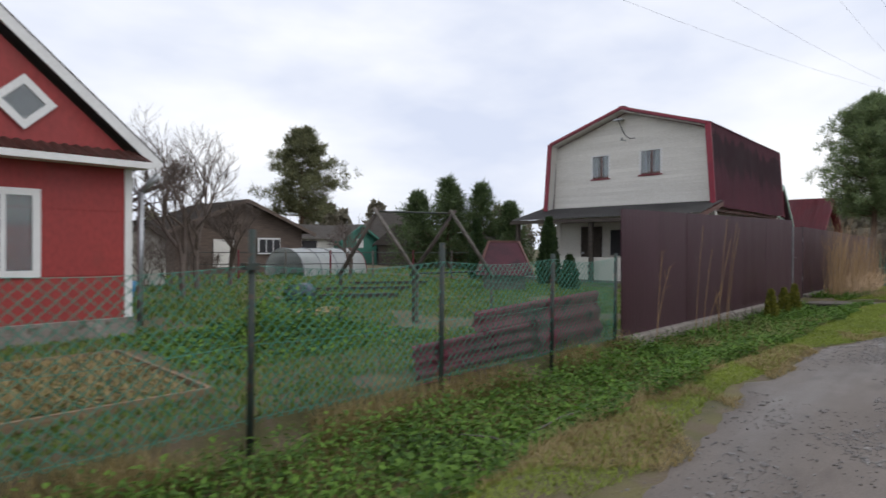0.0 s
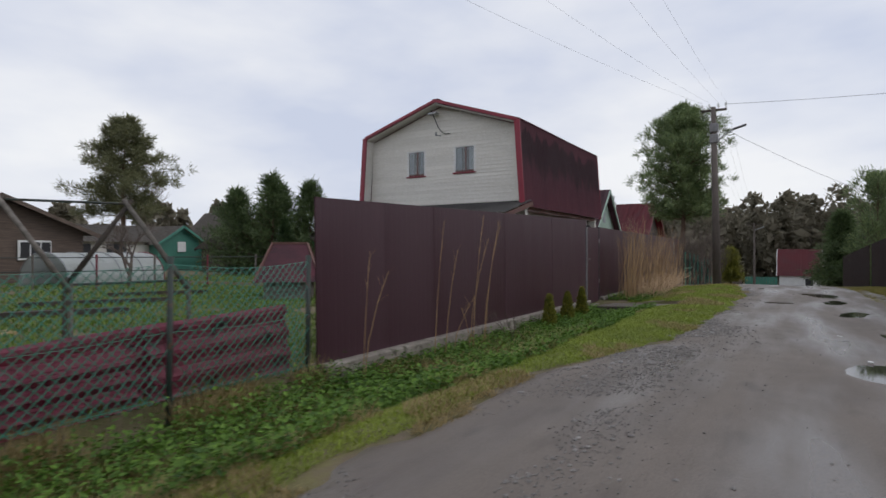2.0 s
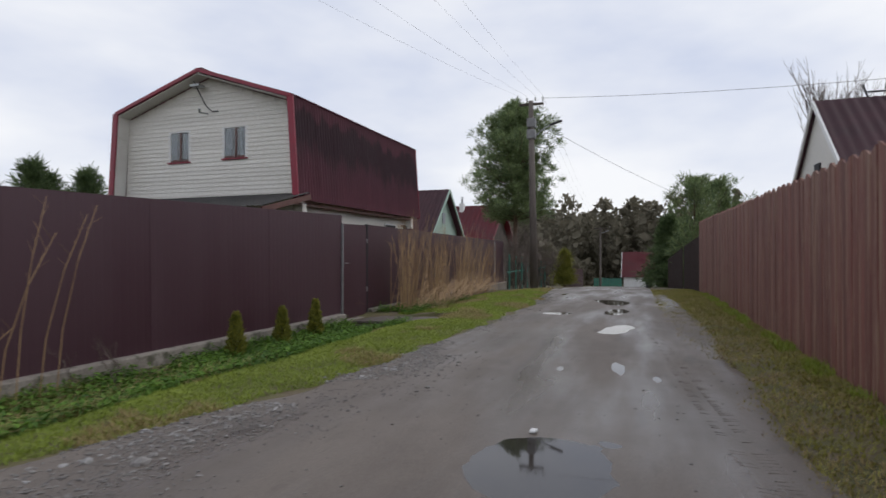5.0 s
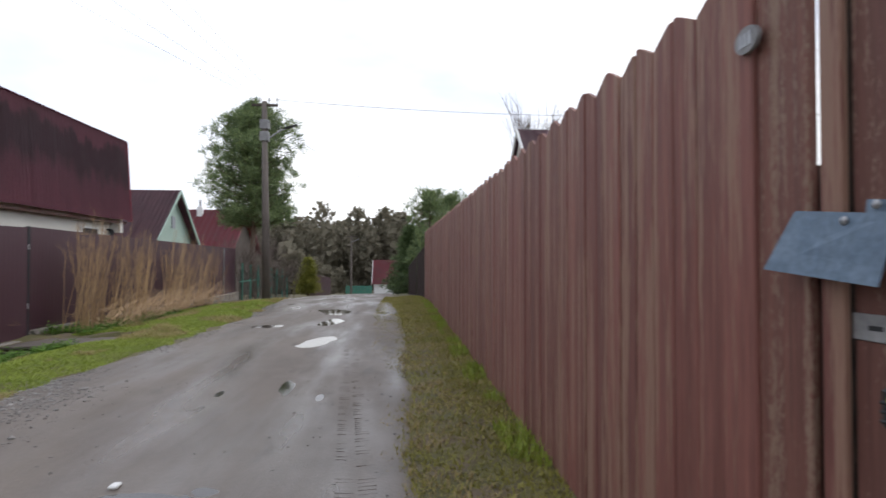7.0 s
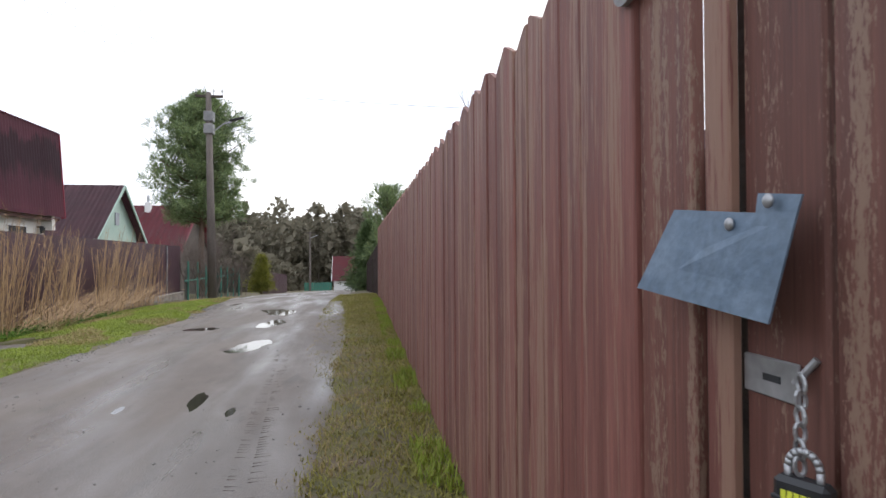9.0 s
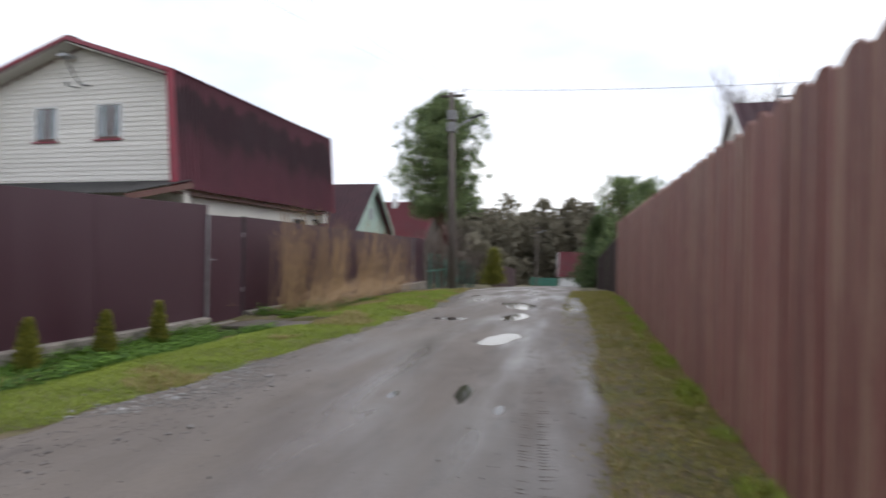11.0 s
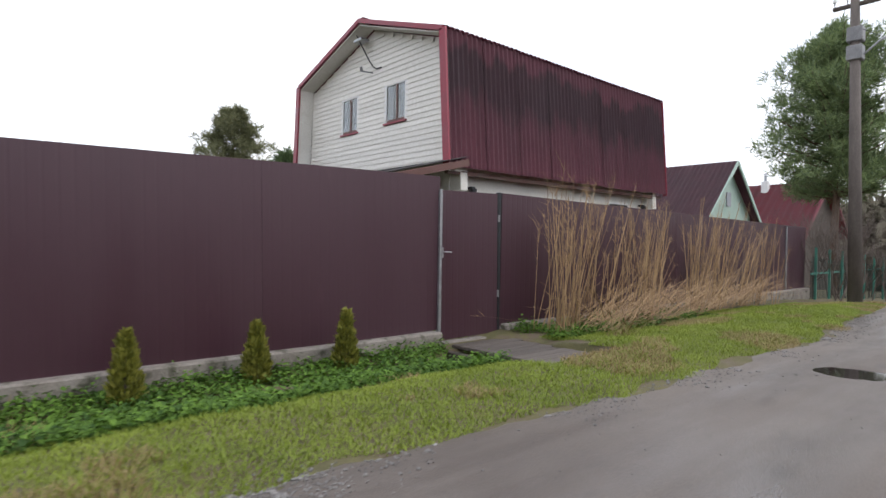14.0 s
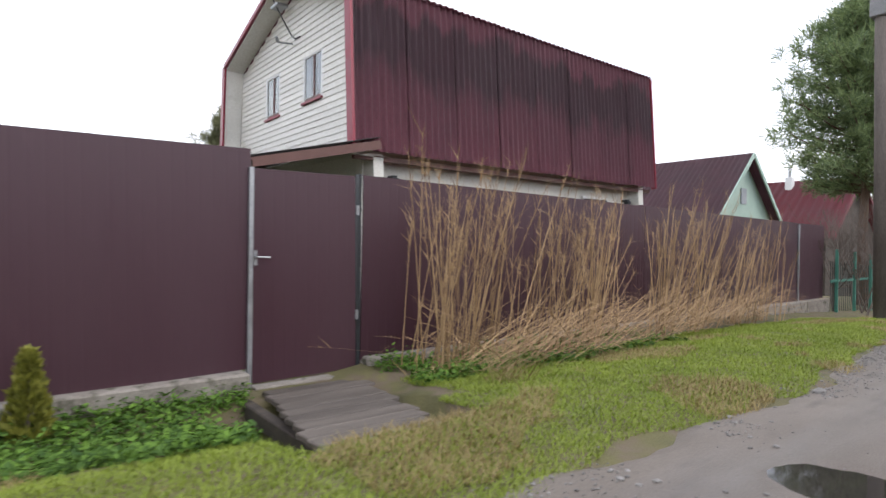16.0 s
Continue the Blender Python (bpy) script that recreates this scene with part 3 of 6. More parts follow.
part("post", boxed(19.150, 19.190, FY - 0.006, FY + 0.06, -0.3, 1.93), M_black, fence)
part("post", boxed(30.85, 30.90, FY - 0.04, FY - 0.01, -0.1, 1.78), M_metal, fence)
gate = thing("steel_gate", "dark maroon steel wicket gate, closed, with a lever handle", "gate", (18.045, FY, 0), 0, "", "structure")
part("leaf", steel_sheet(1.10, 2.02), M_steel, gate).matrix_local = pose(0, 0, -0.13, 0, -0.9, 0)
part("threshold", boxed(-0.01, 1.12, -0.10, 0.05, -0.32, -0.15, 0.01), M_concrete, gate, "mossy concrete threshold")
bm = boxed(0.0, 0.03, -0.012, 0.0, 0.98, 1.12)
part("lock_plate", bm, M_metal, gate)
bm = bmesh.new()
rod(bm, (0.015, -0.01, 1.06), (0.015, -0.06, 1.06), 0.009)
rod(bm, (0.015, -0.055, 1.06), (0.14, -0.055, 1.055), 0.009)
part("handle", bm, M_metal, gate, "chrome lever handle")
part("hinge", boxed(1.085, 1.115, -0.015, 0.0, 0.4, 0.5), M_metal, gate)
part("hinge", boxed(1.085, 1.115, -0.015, 0.0, 1.5, 1.6), M_metal, gate)

# ---- timber bridge over the ditch ----
bridge = thing("plank_footbridge", "grey weathered plank footbridge over the ditch", "footbridge", (18.3, 3.3, -0.10))
for i in range(10):
    x0, x1 = -0.68 + 0.045 * i + 0.05 * random.random(), 0.26 + 0.045 * i + 0.08 * random.random()
    pl_ = part("plank", boxed(x0, x1, 0, 0.198, -0.045, 0.0, 0.007), M_wood_damp, bridge)
    pl_.matrix_local = pose(0, -1.05 + i * 0.208, 0.055 - 0.011 * i + 0.008 * random.random(), -3.0 + 0.8 * random.uniform(-1, 1), 0.5 * random.uniform(-1, 1), 0.6 * random.uniform(-1, 1))
part("side_beam", boxed(-0.46, -0.36, -0.9, 1.05, -0.24, -0.10, 0.01), M_wood_dark, bridge)
part("side_beam", boxed(0.32, 0.42, -0.9, 1.05, -0.24, -0.10, 0.01), M_wood_dark, bridge)

# ---- brown board fence with its gate ----
BY = -3.27
board_fence = thing("board_fence", "tall brown stained board fence with a toothed top", "fence", (0, 0, 0), 0, "", "structure")


def board(w, h, cut, th=0.022):
    """An upright board whose top is cut aslant; cut: rise from one side to the other."""
    bm = bmesh.new()
    pts = [(0, 0), (w, 0), (w, h - max(0, -cut)), (w * (0.80 if cut > 0 else 0.20), h), (0, h - max(0, cut))]
    f = [bm.verts.new((x, 0, z)) for x, z in pts]
    b = [bm.verts.new((x, -th, z)) for x, z in pts]
    k = len(pts)
    bm.faces.new(list(reversed(f)))
    bm.faces.new(b)
    for i in range(k):
        bm.faces.new((f[i], f[(i + 1) % k], b[(i + 1) % k], b[i]))
    bmesh.ops.recalc_face_normals(bm, faces=bm.faces[:])
    bmesh.ops.bevel(bm, geom=[e for e in bm.edges if abs(e.verts[0].co.z - e.verts[1].co.z) > 1 and e.verts[0].co.y > -0.01], offset=0.005, segments=1, affect="EDGES")
    return bm


def top_at(x):
    return 2.112 if x < 9.2 else 2.112 + (x - 9.2) * 0.0135


up_board = finish("board", board(0.147, 2.5, 0.06), M_wood_fence)
down_board = finish("board", board(0.147, 2.5, -0.06), M_wood_fence)
x, i = 9.472, 0
while x < 29.0:
    low = top_at(x) - 2.5 + 0.012 * random.uniform(-1, 1)
    ob = same("board", up_board if i % 2 == 0 else down_board, board_fence, pose(x, BY + 0.027 + 0.005 * (i % 3 == 0) + 0.004 * random.random(), low, 0, 0.25 * random.uniform(-1, 1), 0))
    x += 0.1535
    i += 1
x = 7.55
while x > 1.0:
    x -= 0.1535
    i += 1
    same("board", up_board if i % 2 == 0 else down_board, board_fence, pose(x, BY - 0.005 + 0.01 * (i % 2), 2.05 - 2.5))
x = 9.54
while x < 24.0:
    same("board", up_board, board_fence, pose(x, BY - 0.004, top_at(x) - 2.58))
    x += 0.1535
for z in (0.45, 1.65):
    part("rail", boxed(9.5, 29.1, BY - 0.09, BY - 0.03, z, z + 0.06), M_wood_dark, board_fence)
    part("rail", boxed(1.0, 7.55, BY - 0.09, BY - 0.035, z, z + 0.06), M_wood_dark, board_fence)
part("end_board", board(0.187, 2.45, 0.03), M_wood_worn, board_fence).matrix_local = pose(9.290, BY + 0.022, -0.33)
for x in (9.28, 12.2, 15.2, 18.2, 21.2, 24.2, 27.2, 29.2):
    part("post", boxed(x, x + 0.09, BY - 0.19, BY - 0.1, -0.4, 2.0), M_wood_dark, board_fence)
wood_gate = thing("wooden_gate", "worn brown wooden gate with flaking stain, closed", "gate", (7.6, BY, 0), 0, "", "structure")
edges = (0.0, 0.24, 0.49, 0.74, 0.98, 1.175, 1.305, 1.43, 1.597)
for a, b in zip(edges[:-1], edges[1:]):
    w = b - a - 0.010
    part("board", board(w, 2.25, 0.03 * random.uniform(-1, 1)), M_wood_worn, wood_gate).matrix_local = pose(a, 0.004 * random.uniform(-1, 1), -0.13)
part("jamb", boxed(1.60, 1.88, -0.075, -0.03, -0.2, 1.52), M_wood_dark, board_fence).matrix_local = pose(7.6, BY, 0)
part("batten", boxed(1.588, 1.652, 0.006, 0.026, -0.05, 2.2, 0.004), M_wood_fence, wood_gate, "narrow red-brown cover strip")
for z in (0.4, 1.0, 1.7):
    part("ledge", boxed(0.02, 1.55, -0.07, -0.03, z, z + 0.09), M_wood_dark, wood_gate)
# tin flap, hasp, chain and padlock
flap = thing("tin_flap", "bent blue-grey tin flap screwed to the gate", "tin plate", (9.145, BY + 0.045, 1.262))
bm = bmesh.new()
pts = [(0.205, 0.05, 0.01), (-0.100, 0.03, -0.02), (-0.120, 0.004, 0.12), (-0.124, 0.0, 0.142), (-0.045, 0.0, 0.152), (-0.045, 0.004, 0.125), (0.145, 0.012, 0.145)]
top = [bm.verts.new(p) for p in pts]
low = [bm.verts.new((p[0], p[1] - 0.003, p[2])) for p in pts]
bm.faces.new(top)
bm.faces.new(list(reversed(low)))
for k in range(len(pts)):
    bm.faces.new((top[k], low[k], low[(k + 1) % len(pts)], top[(k + 1) % len(pts)]))
bmesh.ops.recalc_face_normals(bm, faces=bm.faces[:])
part("plate", bm, M_zinc, flap)
for px, pz in ((0.0, 0.112), (-0.08, 0.138)):
    bm = bmesh.new()
    bmesh.ops.create_uvsphere(bm, u_segments=10, v_segments=6, radius=0.010, matrix=Matrix.Translation((px, 0.012, pz)) @ Matrix.Diagonal((1, 0.5, 1, 1)))
    part("screw", bm, M_metal, flap, "shiny round screw head", True)
hasp = thing("hasp", "galvanised hasp plate with a slot", "hasp", (9.13, BY + 0.006, 1.155))
bm = boxed(-0.055, 0.055, -0.004, 0.002, -0.028, 0.028, 0.002)
part("plate", bm, M_metal, hasp)
part("slot", boxed(-0.022, 0.012, 0.0015, 0.0035, -0.005, 0.005), M_black, hasp)
bm = bmesh.new()
rod(bm, (-0.085, 0.0, 0.040), (-0.060, 0.012, 0.004), 0.005)
part("eye", bm, M_metal, hasp)
padlock = thing("padlock", "black padlock with yellow lettering hanging on a short chain", "padlock", (9.018, BY + 0.05, 1.025), 25)
padlock.scale = (0.8, 0.8, 0.8)
part("body", boxed(-0.04, 0.04, -0.018, 0.018, -0.055, 0.04, 0.008), M_black, padlock)
for k in range(3):
    part("band", boxed(-0.0415, 0.0415, -0.0195, 0.0195, -0.042 + 0.022 * k, -0.034 + 0.022 * k, 0.002), M_black, padlock)
bm = bmesh.new()
pr = None
for k in range(9):
    a = math.pi * k / 8
    p = (0.023 * math.cos(a), 0, 0.055 + 0.026 * math.sin(a))
    if pr:
        rod(bm, pr, p, 0.006)
    pr = p
rod(bm, (0.023, 0, 0.03), (0.023, 0, 0.056), 0.006)
rod(bm, (-0.023, 0, 0.03), (-0.023, 0, 0.056), 0.006)
part("shackle", bm, M_metal, padlock, "steel shackle", True)
for k in range(6):
    part("print", boxed(-0.03 + 0.0095 * k, -0.0225 + 0.0095 * k, 0.0185, 0.0205, 0.008, 0.021), M_yellow, padlock, "yellow print")
chain = thing("chain", "short twisted steel chain between hasp and padlock", "chain", (9.045, BY + 0.03, 1.08))
for k in range(6):
    bm = bmesh.new()
    rings = []
    for q in range(12):
        a = 2 * math.pi * q / 12
        c, out = Vector((0.007 * math.cos(a), 0, 0.012 * math.sin(a))), Vector((math.cos(a), 0, math.sin(a)))
        rings.append([bm.verts.new(c + (out * math.cos(w) + Vector((0, 1, 0)) * math.sin(w)) * 0.003) for w in (2 * math.pi * j / 6 for j in range(6))])
    for q in range(12):
        for j in range(6):
            bm.faces.new((rings[q][j], rings[(q + 1) % 12][j], rings[(q + 1) % 12][(j + 1) % 6], rings[q][(j + 1) % 6]))
    part("link", bm, M_metal, chain).matrix_local = pose(-0.004 * k, 0.004 * k, 0.085 - 0.019 * k, 0, 8, 90 * (k % 2))
disc = thing("number_disc", "small grey oval number plate on the fence board", "number plate", (9.478, BY + 0.046, 1.878), 0)
bm = bmesh.new()
bmesh.ops.create_cone(bm, cap_ends=True, segments=28, radius1=0.05, radius2=0.05, depth=0.012, matrix=pose(0, 0, 0, 90, 0, 0) @ Matrix.Diagonal((1, 0.72, 1, 1)))
part("plate", bm, M_pole_box, disc, "dull grey cast plate")
for k in range(3):
    part("digit", boxed(-0.026 + 0.02 * k, -0.014 + 0.02 * k, 0.006, 0.009, -0.018, 0.018), M_metal, disc)

# ---- cream gambrel house ----
house = thing("gambrel_house", "cream-sided two-storey house with a dark maroon gambrel roof", "house")
HX0, HX1 = 21.17, 29.3
ridge, brk_r, brk_l = (10.88, 6.66), (7.70, 5.62), (14.06, 5.62)
low_r, low_l = (7.50, 2.74), (14.26, 2.74)


def gable_wall(x):
    bm = bmesh.new()
    prof = [(7.60, 2.3), (14.16, 2.3), (13.99, 5.50), (10.88, 6.53), (7.77, 5.50)]
    a = [bm.verts.new((x, y, z)) for y, z in prof]
    b = [bm.verts.new((x + 0.2, y, z)) for y, z in prof]
    bm.faces.new(a)
    bm.faces.new(list(reversed(b)))
    for i in range(5):
        bm.faces.new((a[i], b[i], b[(i + 1) % 5], a[(i + 1) % 5]))
    bmesh.ops.recalc_face_normals(bm, faces=bm.faces[:])
    return bm


part("wall", gable_wall(HX0 + 0.03), M_siding, house)
part("wall", gable_wall(HX1 - 0.2), M_siding, house)
part("wall", boxed(HX0, HX1, 7.95, 8.15, -0.3, 3.0), M_siding, house)
part("wall", boxed(HX0, HX1, 13.8, 14.0, -0.3, 3.0), M_siding, house)
part("wall", boxed(HX0 + 0.03, HX0 + 0.2, 8.15, 13.8, -0.3, 2.35), M_siding, house)
# siding planks on the gable, each a shallow lapped board
OPEN = ((9.50, 10.32, 4.09, 4.99), (11.58, 12.35, 4.07, 4.97))  # y0, y1, z0, z1
z = 2.75
while z < 6.3:
    h = 0.125
    half = 3.27 - 0.052 * (z - 2.3) if z < 5.3 else max(0.05, 3.10 * (6.53 - z - h) / 1.03)
    spans = [(10.88 - half, 10.88 + half)]
    for y0, y1, z0, z1 in OPEN:
        if z + h > z0 and z < z1:
            nxt = []
            for a, b in spans:
                if y0 > a and y1 < b:
                    nxt += [(a, y0), (y1, b)]
                else:
                    nxt.append((a, b))
            spans = nxt
    for a, b in spans:
        bm = bmesh.new()
        slab(bm, [(HX0 - 0.012, b, z), (HX0 - 0.012, a, z), (HX0 + 0.003, a, z + h), (HX0 + 0.003, b, z + h)][::-1], 0.012)
        bmesh.ops.recalc_face_normals(bm, faces=bm.faces[:])
        part("siding_board", bm, M_siding, house)
    z += h


def house_window(y0, y1, z0, z1):
    w = part("window", boxed(HX0 - 0.015, HX0 + 0.02, y0 - 0.05, y1 + 0.05, z1 - 0.02, z1 + 0.05, 0.005), M_white, house, "white-framed window with curtains")
    part("frame", boxed(HX0 - 0.017, HX0 + 0.02, y0 - 0.05, y0 + 0.04, z0 - 0.02, z1), M_white, w)
    part("frame", boxed(HX0 - 0.017, HX0 + 0.02, y1 - 0.04, y1 + 0.05, z0 - 0.02, z1), M_white, w)
    part("mullion", boxed(HX0 - 0.012, HX0 + 0.02, y0 + 0.42 * (y1 - y0), y0 + 0.42 * (y1 - y0) + 0.05, z0, z1), M_brown_trim, w)
    part("frame", boxed(HX0 - 0.012, HX0 + 0.02, y0 + 0.04, y1 - 0.04, z0, z0 + 0.05), M_brown_trim, w)
    part("sill", boxed(HX0 - 0.06, HX0 + 0.01, y0 - 0.05, y1 + 0.05, z0 - 0.06, z0 - 0.02), M_red_trim, w, "crimson window sill")
    p = part("pane", boxed(HX0 + 0.004, HX0 + 0.010, y0 + 0.03, y1 - 0.03, z0 + 0.04, z1 - 0.02), M_glass, w)
    bm = bmesh.new()
    n = 40
    for sgn, (a, b) in ((0, (y0 + 0.04, y0 + 0.30 * (y1 - y0))), (1, (y0 + 0.66 * (y1 - y0), y1 - 0.04))):
        pv = None
        for i in range(n + 1):
            y = a + (b - a) * i / n
            xx = HX0 + 0.022 + 0.004 * math.sin(i * 1.3)
            c = (bm.verts.new((xx, y, z0 + 0.03)), bm.verts.new((xx, y, z1 - 0.03)))
            if pv:
                bm.faces.new((pv[0], c[0], c[1], pv[1]))
            pv = c
    part("curtain", bm, M_curtain, w)
    # black sheet behind the curtains, painted shade in place of a room
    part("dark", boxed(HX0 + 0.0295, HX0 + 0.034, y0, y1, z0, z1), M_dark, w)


for o in OPEN:
    house_window(*o)
RX0, RX1 = 20.74, 29.6


def roof_sheets(lo, hi, rows, cols):
    """Overlapping ribbed sheets from the line lo (y, z) up to hi."""
    for r in range(rows):
        for c in range(cols):
            x0, x1 = RX0 + (RX1 - RX0) * c / cols, RX0 + (RX1 - RX0) * (c + 1) / cols + 0.04
            f0, f1 = r / rows, min(1.0, (r + 1) / rows + 0.03)
            k = 0.012 * (rows - r) + 0.006 * (c % 2)
            P = lambda f: (lo[0] + (hi[0] - lo[0]) * f, lo[1] + (hi[1] - lo[1]) * f)
            sgn = -1 if lo[0] < ridge[0] else 1
            (ya, za), (yb, zb) = P(f0), P(f1)
            j = 0.012 * random.uniform(-1, 1)
            cs = ((x0, ya + sgn * k, za + j), (x1, ya + sgn * k, za + j), (x1, yb + sgn * (k - 0.012), zb), (x0, yb + sgn * (k - 0.012), zb))
            if sgn > 0:
                cs = (cs[1], cs[0], cs[3], cs[2])
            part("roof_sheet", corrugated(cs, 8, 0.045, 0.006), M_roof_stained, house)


roof_sheets(low_r, brk_r, 2, 8)
roof_sheets((brk_r[0] - 0.06, brk_r[1] - 0.02), ridge, 1, 8)
roof_sheets(low_l, brk_l, 2, 8)
roof_sheets((brk_l[0] + 0.06, brk_l[1] - 0.02), ridge, 1, 8)
for a, b in ((low_r, brk_r), (brk_r, ridge), (ridge, brk_l), (brk_l, low_l)):
    bm = bmesh.new()
    beam(bm, (RX0 - 0.03, a[0], a[1] - 0.02), (RX0 - 0.03, b[0], b[1] - 0.02), *((0.05, 0.10) if ridge in (a, b) else (0.05, 0.19)))
    part("fascia", bm, M_red_trim, house, "crimson edge trim")
    bm = bmesh.new()
    beam(bm, (RX1 + 0.03, a[0], a[1] - 0.02), (RX1 + 0.03, b[0], b[1] - 0.02), 0.04, 0.13)
    part("fascia", bm, M_red_trim, house)
    s = 0.10
    bm = bmesh.new()
    ym = 1 if a[0] < ridge[0] or b[0] < ridge[0] else -1
    slab(bm, [(RX0, a[0] + ym * 0.06, a[1] - 0.07), (HX0, a[0] + ym * 0.06, a[1] - 0.07), (HX0, b[0] + ym * 0.04, b[1] - 0.10), (RX0, b[0] + ym * 0.04, b[1] - 0.10)], 0.02)
    part("soffit", bm, M_siding, house)
part("ridge_cap", boxed(RX0, RX1, ridge[0] - 0.12, ridge[0] + 0.12, ridge[1] + 0.01, ridge[1] + 0.05), M_roof, house)
part("eave_beam", boxed(RX0 + 0.1, RX1, 7.62, 7.72, 2.62, 2.7), M_brown_trim, house)
part("lower_window", boxed(27.2, 28.2, 7.90, 7.955, 1.3, 2.42), M_white, house, "white-framed lower window")
# opaque near-black panes: the room's darkness is in their colour
for k in range(3):
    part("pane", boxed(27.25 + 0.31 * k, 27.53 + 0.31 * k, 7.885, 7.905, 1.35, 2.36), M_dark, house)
for lx in (21.75, 28.9):
    lamp = part("wall_lamp", boxed(lx - 0.05, lx + 0.05, 7.78, 7.95, 2.36, 2.42), M_black, house, "black outdoor wall lantern")
    bm = bmesh.new()
    bmesh.ops.create_cone(bm, cap_ends=True, segments=8, radius1=0.06, radius2=0.09, depth=0.2, matrix=Matrix.Translation((lx, 7.8, 2.27)))
    part("lantern", bm, M_black, lamp)
bm = bmesh.new()
rod(bm, (HX0 - 0.02, 10.9, 5.45), (HX0 - 0.35, 10.9, 5.42), 0.02)
rod(bm, (HX0 - 0.35, 10.9, 5.42), (HX0 - 0.40, 10.85, 5.5), 0.035)
part("mast_bracket", bm, M_metal, house)
bm = bmesh.new()
tube_path_pts = [(RX0 + 0.05, 11.1, 6.35), (RX0 + 0.2, 11.0, 6.0), (HX0 - 0.1, 10.95, 5.75), (HX0 - 0.06, 10.85, 5.6), (HX0 - 0.05, 10.7, 5.5), (HX0 - 0.03, 10.5, 5.5)]
for p, q in zip(tube_path_pts[:-1], tube_path_pts[1:]):
    rod(bm, p, q, 0.016, n=6)
part("cable", bm, M_cable, house, "dark cable hanging below the ridge")
part("flood_light", boxed(RX0 + 0.05, RX0 + 0.3, 10.9, 11.25, 6.2, 6.27, 0.01), M_metal, house)
# porch in front of the gable
porch_roof = part("porch_roof", corrugated(((19.0, 14.8, 2.36), (19.0, 7.3, 2.42), (21.15, 7.3, 2.95), (21.15, 14.8, 2.92)), 46, 0.03, 0.008), M_roof_grey, house, "grey corrugated porch roof")
part("porch_fascia", boxed(18.97, 19.02, 7.3, 14.8, 2.22, 2.36), M_wood_dark, house)
bm = bmesh.new()
beam(bm, (19.0, 7.32, 2.33), (21.15, 7.32, 2.84), 0.04, 0.14)
part("porch_fascia", bm, M_brown_trim, house)
for y in (7.5, 9.3, 11.2, 13.0, 14.5):
    part("porch_post", boxed(19.15, 19.29, y, y + 0.14, -0.2, 2.35), M_wood_dark, house)
part("porch_wall", boxed(19.3, 19.42, 7.6, 13.3, -0.2, 0.95), M_siding, house)
part("porch_floor", boxed(19.2, 21.2, 7.6, 14.6, -0.3, 0.12), M_wood_grey, house)
d = part("door", boxed(HX0 - 0.05, HX0 + 0.04, 11.9, 12.8, 0.12, 2.15), M_wood_dark, house, "dark wooden front door")
part("handle", boxed(HX0 - 0.09, HX0 - 0.05, 12.65, 12.75, 1.05, 1.12), M_metal, d)
# plain black boxes, the shade indoors given as colour
for y in (9.2, 10.6):
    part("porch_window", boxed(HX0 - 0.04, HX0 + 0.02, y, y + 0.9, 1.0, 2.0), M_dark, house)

# ---- red house at the start ----
red = thing("red_house", "red board house with white corner trim and a steep gable", "house", (0, 9.7, -0.05))
RW = 3.22
part("wall", boxed(-3.3, RW, 0.0, 0.2, 0.30, 2.55), M_red_wall, red)
part("wall", boxed(RW - 0.2, RW, 0.2, 8.0, 0.30, 2.5), M_red_wall, red)
part("wall", boxed(-3.3, -3.1, 0.2, 8.0, 0.30, 2.5), M_red_wall, red)
part("wall", boxed(-3.3, RW, 8.0, 8.2, 0.30, 2.5), M_red_wall, red)
part("plinth", boxed(-3.35, RW + 0.04, -0.05, 8.2, -0.4, 0.31, 0.01), M_concrete, red, "grey rendered plinth")
bm = bmesh.new()
prof = [(-3.3, 2.56), (3.3, 2.56), (0.0, 5.55)]
a = [bm.verts.new((x, 0.02, z)) for x, z in prof]
b = [bm.verts.new((x, 0.2, z)) for x, z in prof]
bm.faces.new(a)
bm.faces.new(list(reversed(b)))
for i in range(3):
    bm.faces.new((a[i], b[i], b[(i + 1) % 3], a[(i + 1) % 3]))
bmesh.ops.recalc_face_normals(bm, faces=bm.faces[:])
part("gable", bm, M_red_wall, red)
for k in range(2):
    part("seam", boxed(-3.3, RW - 0.1, -0.006, 0.0, 0.93 + k * 0.9 + 0.0, 0.945 + k * 0.9), M_red_wall, red)
part("corner_trim", boxed(RW - 0.09, RW + 0.012, -0.02, 0.09, 0.29, 2.5, 0.004), M_white, red, "white corner board")
for s in (-1, 1):
    bm = bmesh.new()
    slab(bm, [(s * 3.6, -0.10, 2.56), (s * 3.6, 8.6, 2.56), (0, 8.6, 5.83), (0, -0.10, 5.83)] if s < 0 else [(3.6, 8.6, 2.56), (3.6, -0.10, 2.56), (0, -0.10, 5.83), (0, 8.6, 5.83)], 0.05)
    bmesh.ops.recalc_face_normals(bm, faces=bm.faces[:])
    part("roof", bm, M_roof_grey, red)
    bm = bmesh.new()
    beam(bm, (s * 3.58, -0.12, 2.51), (0, -0.12, 5.76), 0.03, 0.13)
    part("barge_board", bm, M_white, red, "white barge board")
part("pent_roof", corrugated(((-3.4, -0.36, 2.53), (3.38, -0.36, 2.53), (3.28, -0.0, 2.70), (-3.3, -0.0, 2.70)), 50, 0.03, 0.006), M_brown_trim, red, "brown ribbed skirt roof under the gable")
part("pent_fascia", boxed(-3.42, 3.40, -0.38, -0.35, 2.44, 2.53), M_white, red)
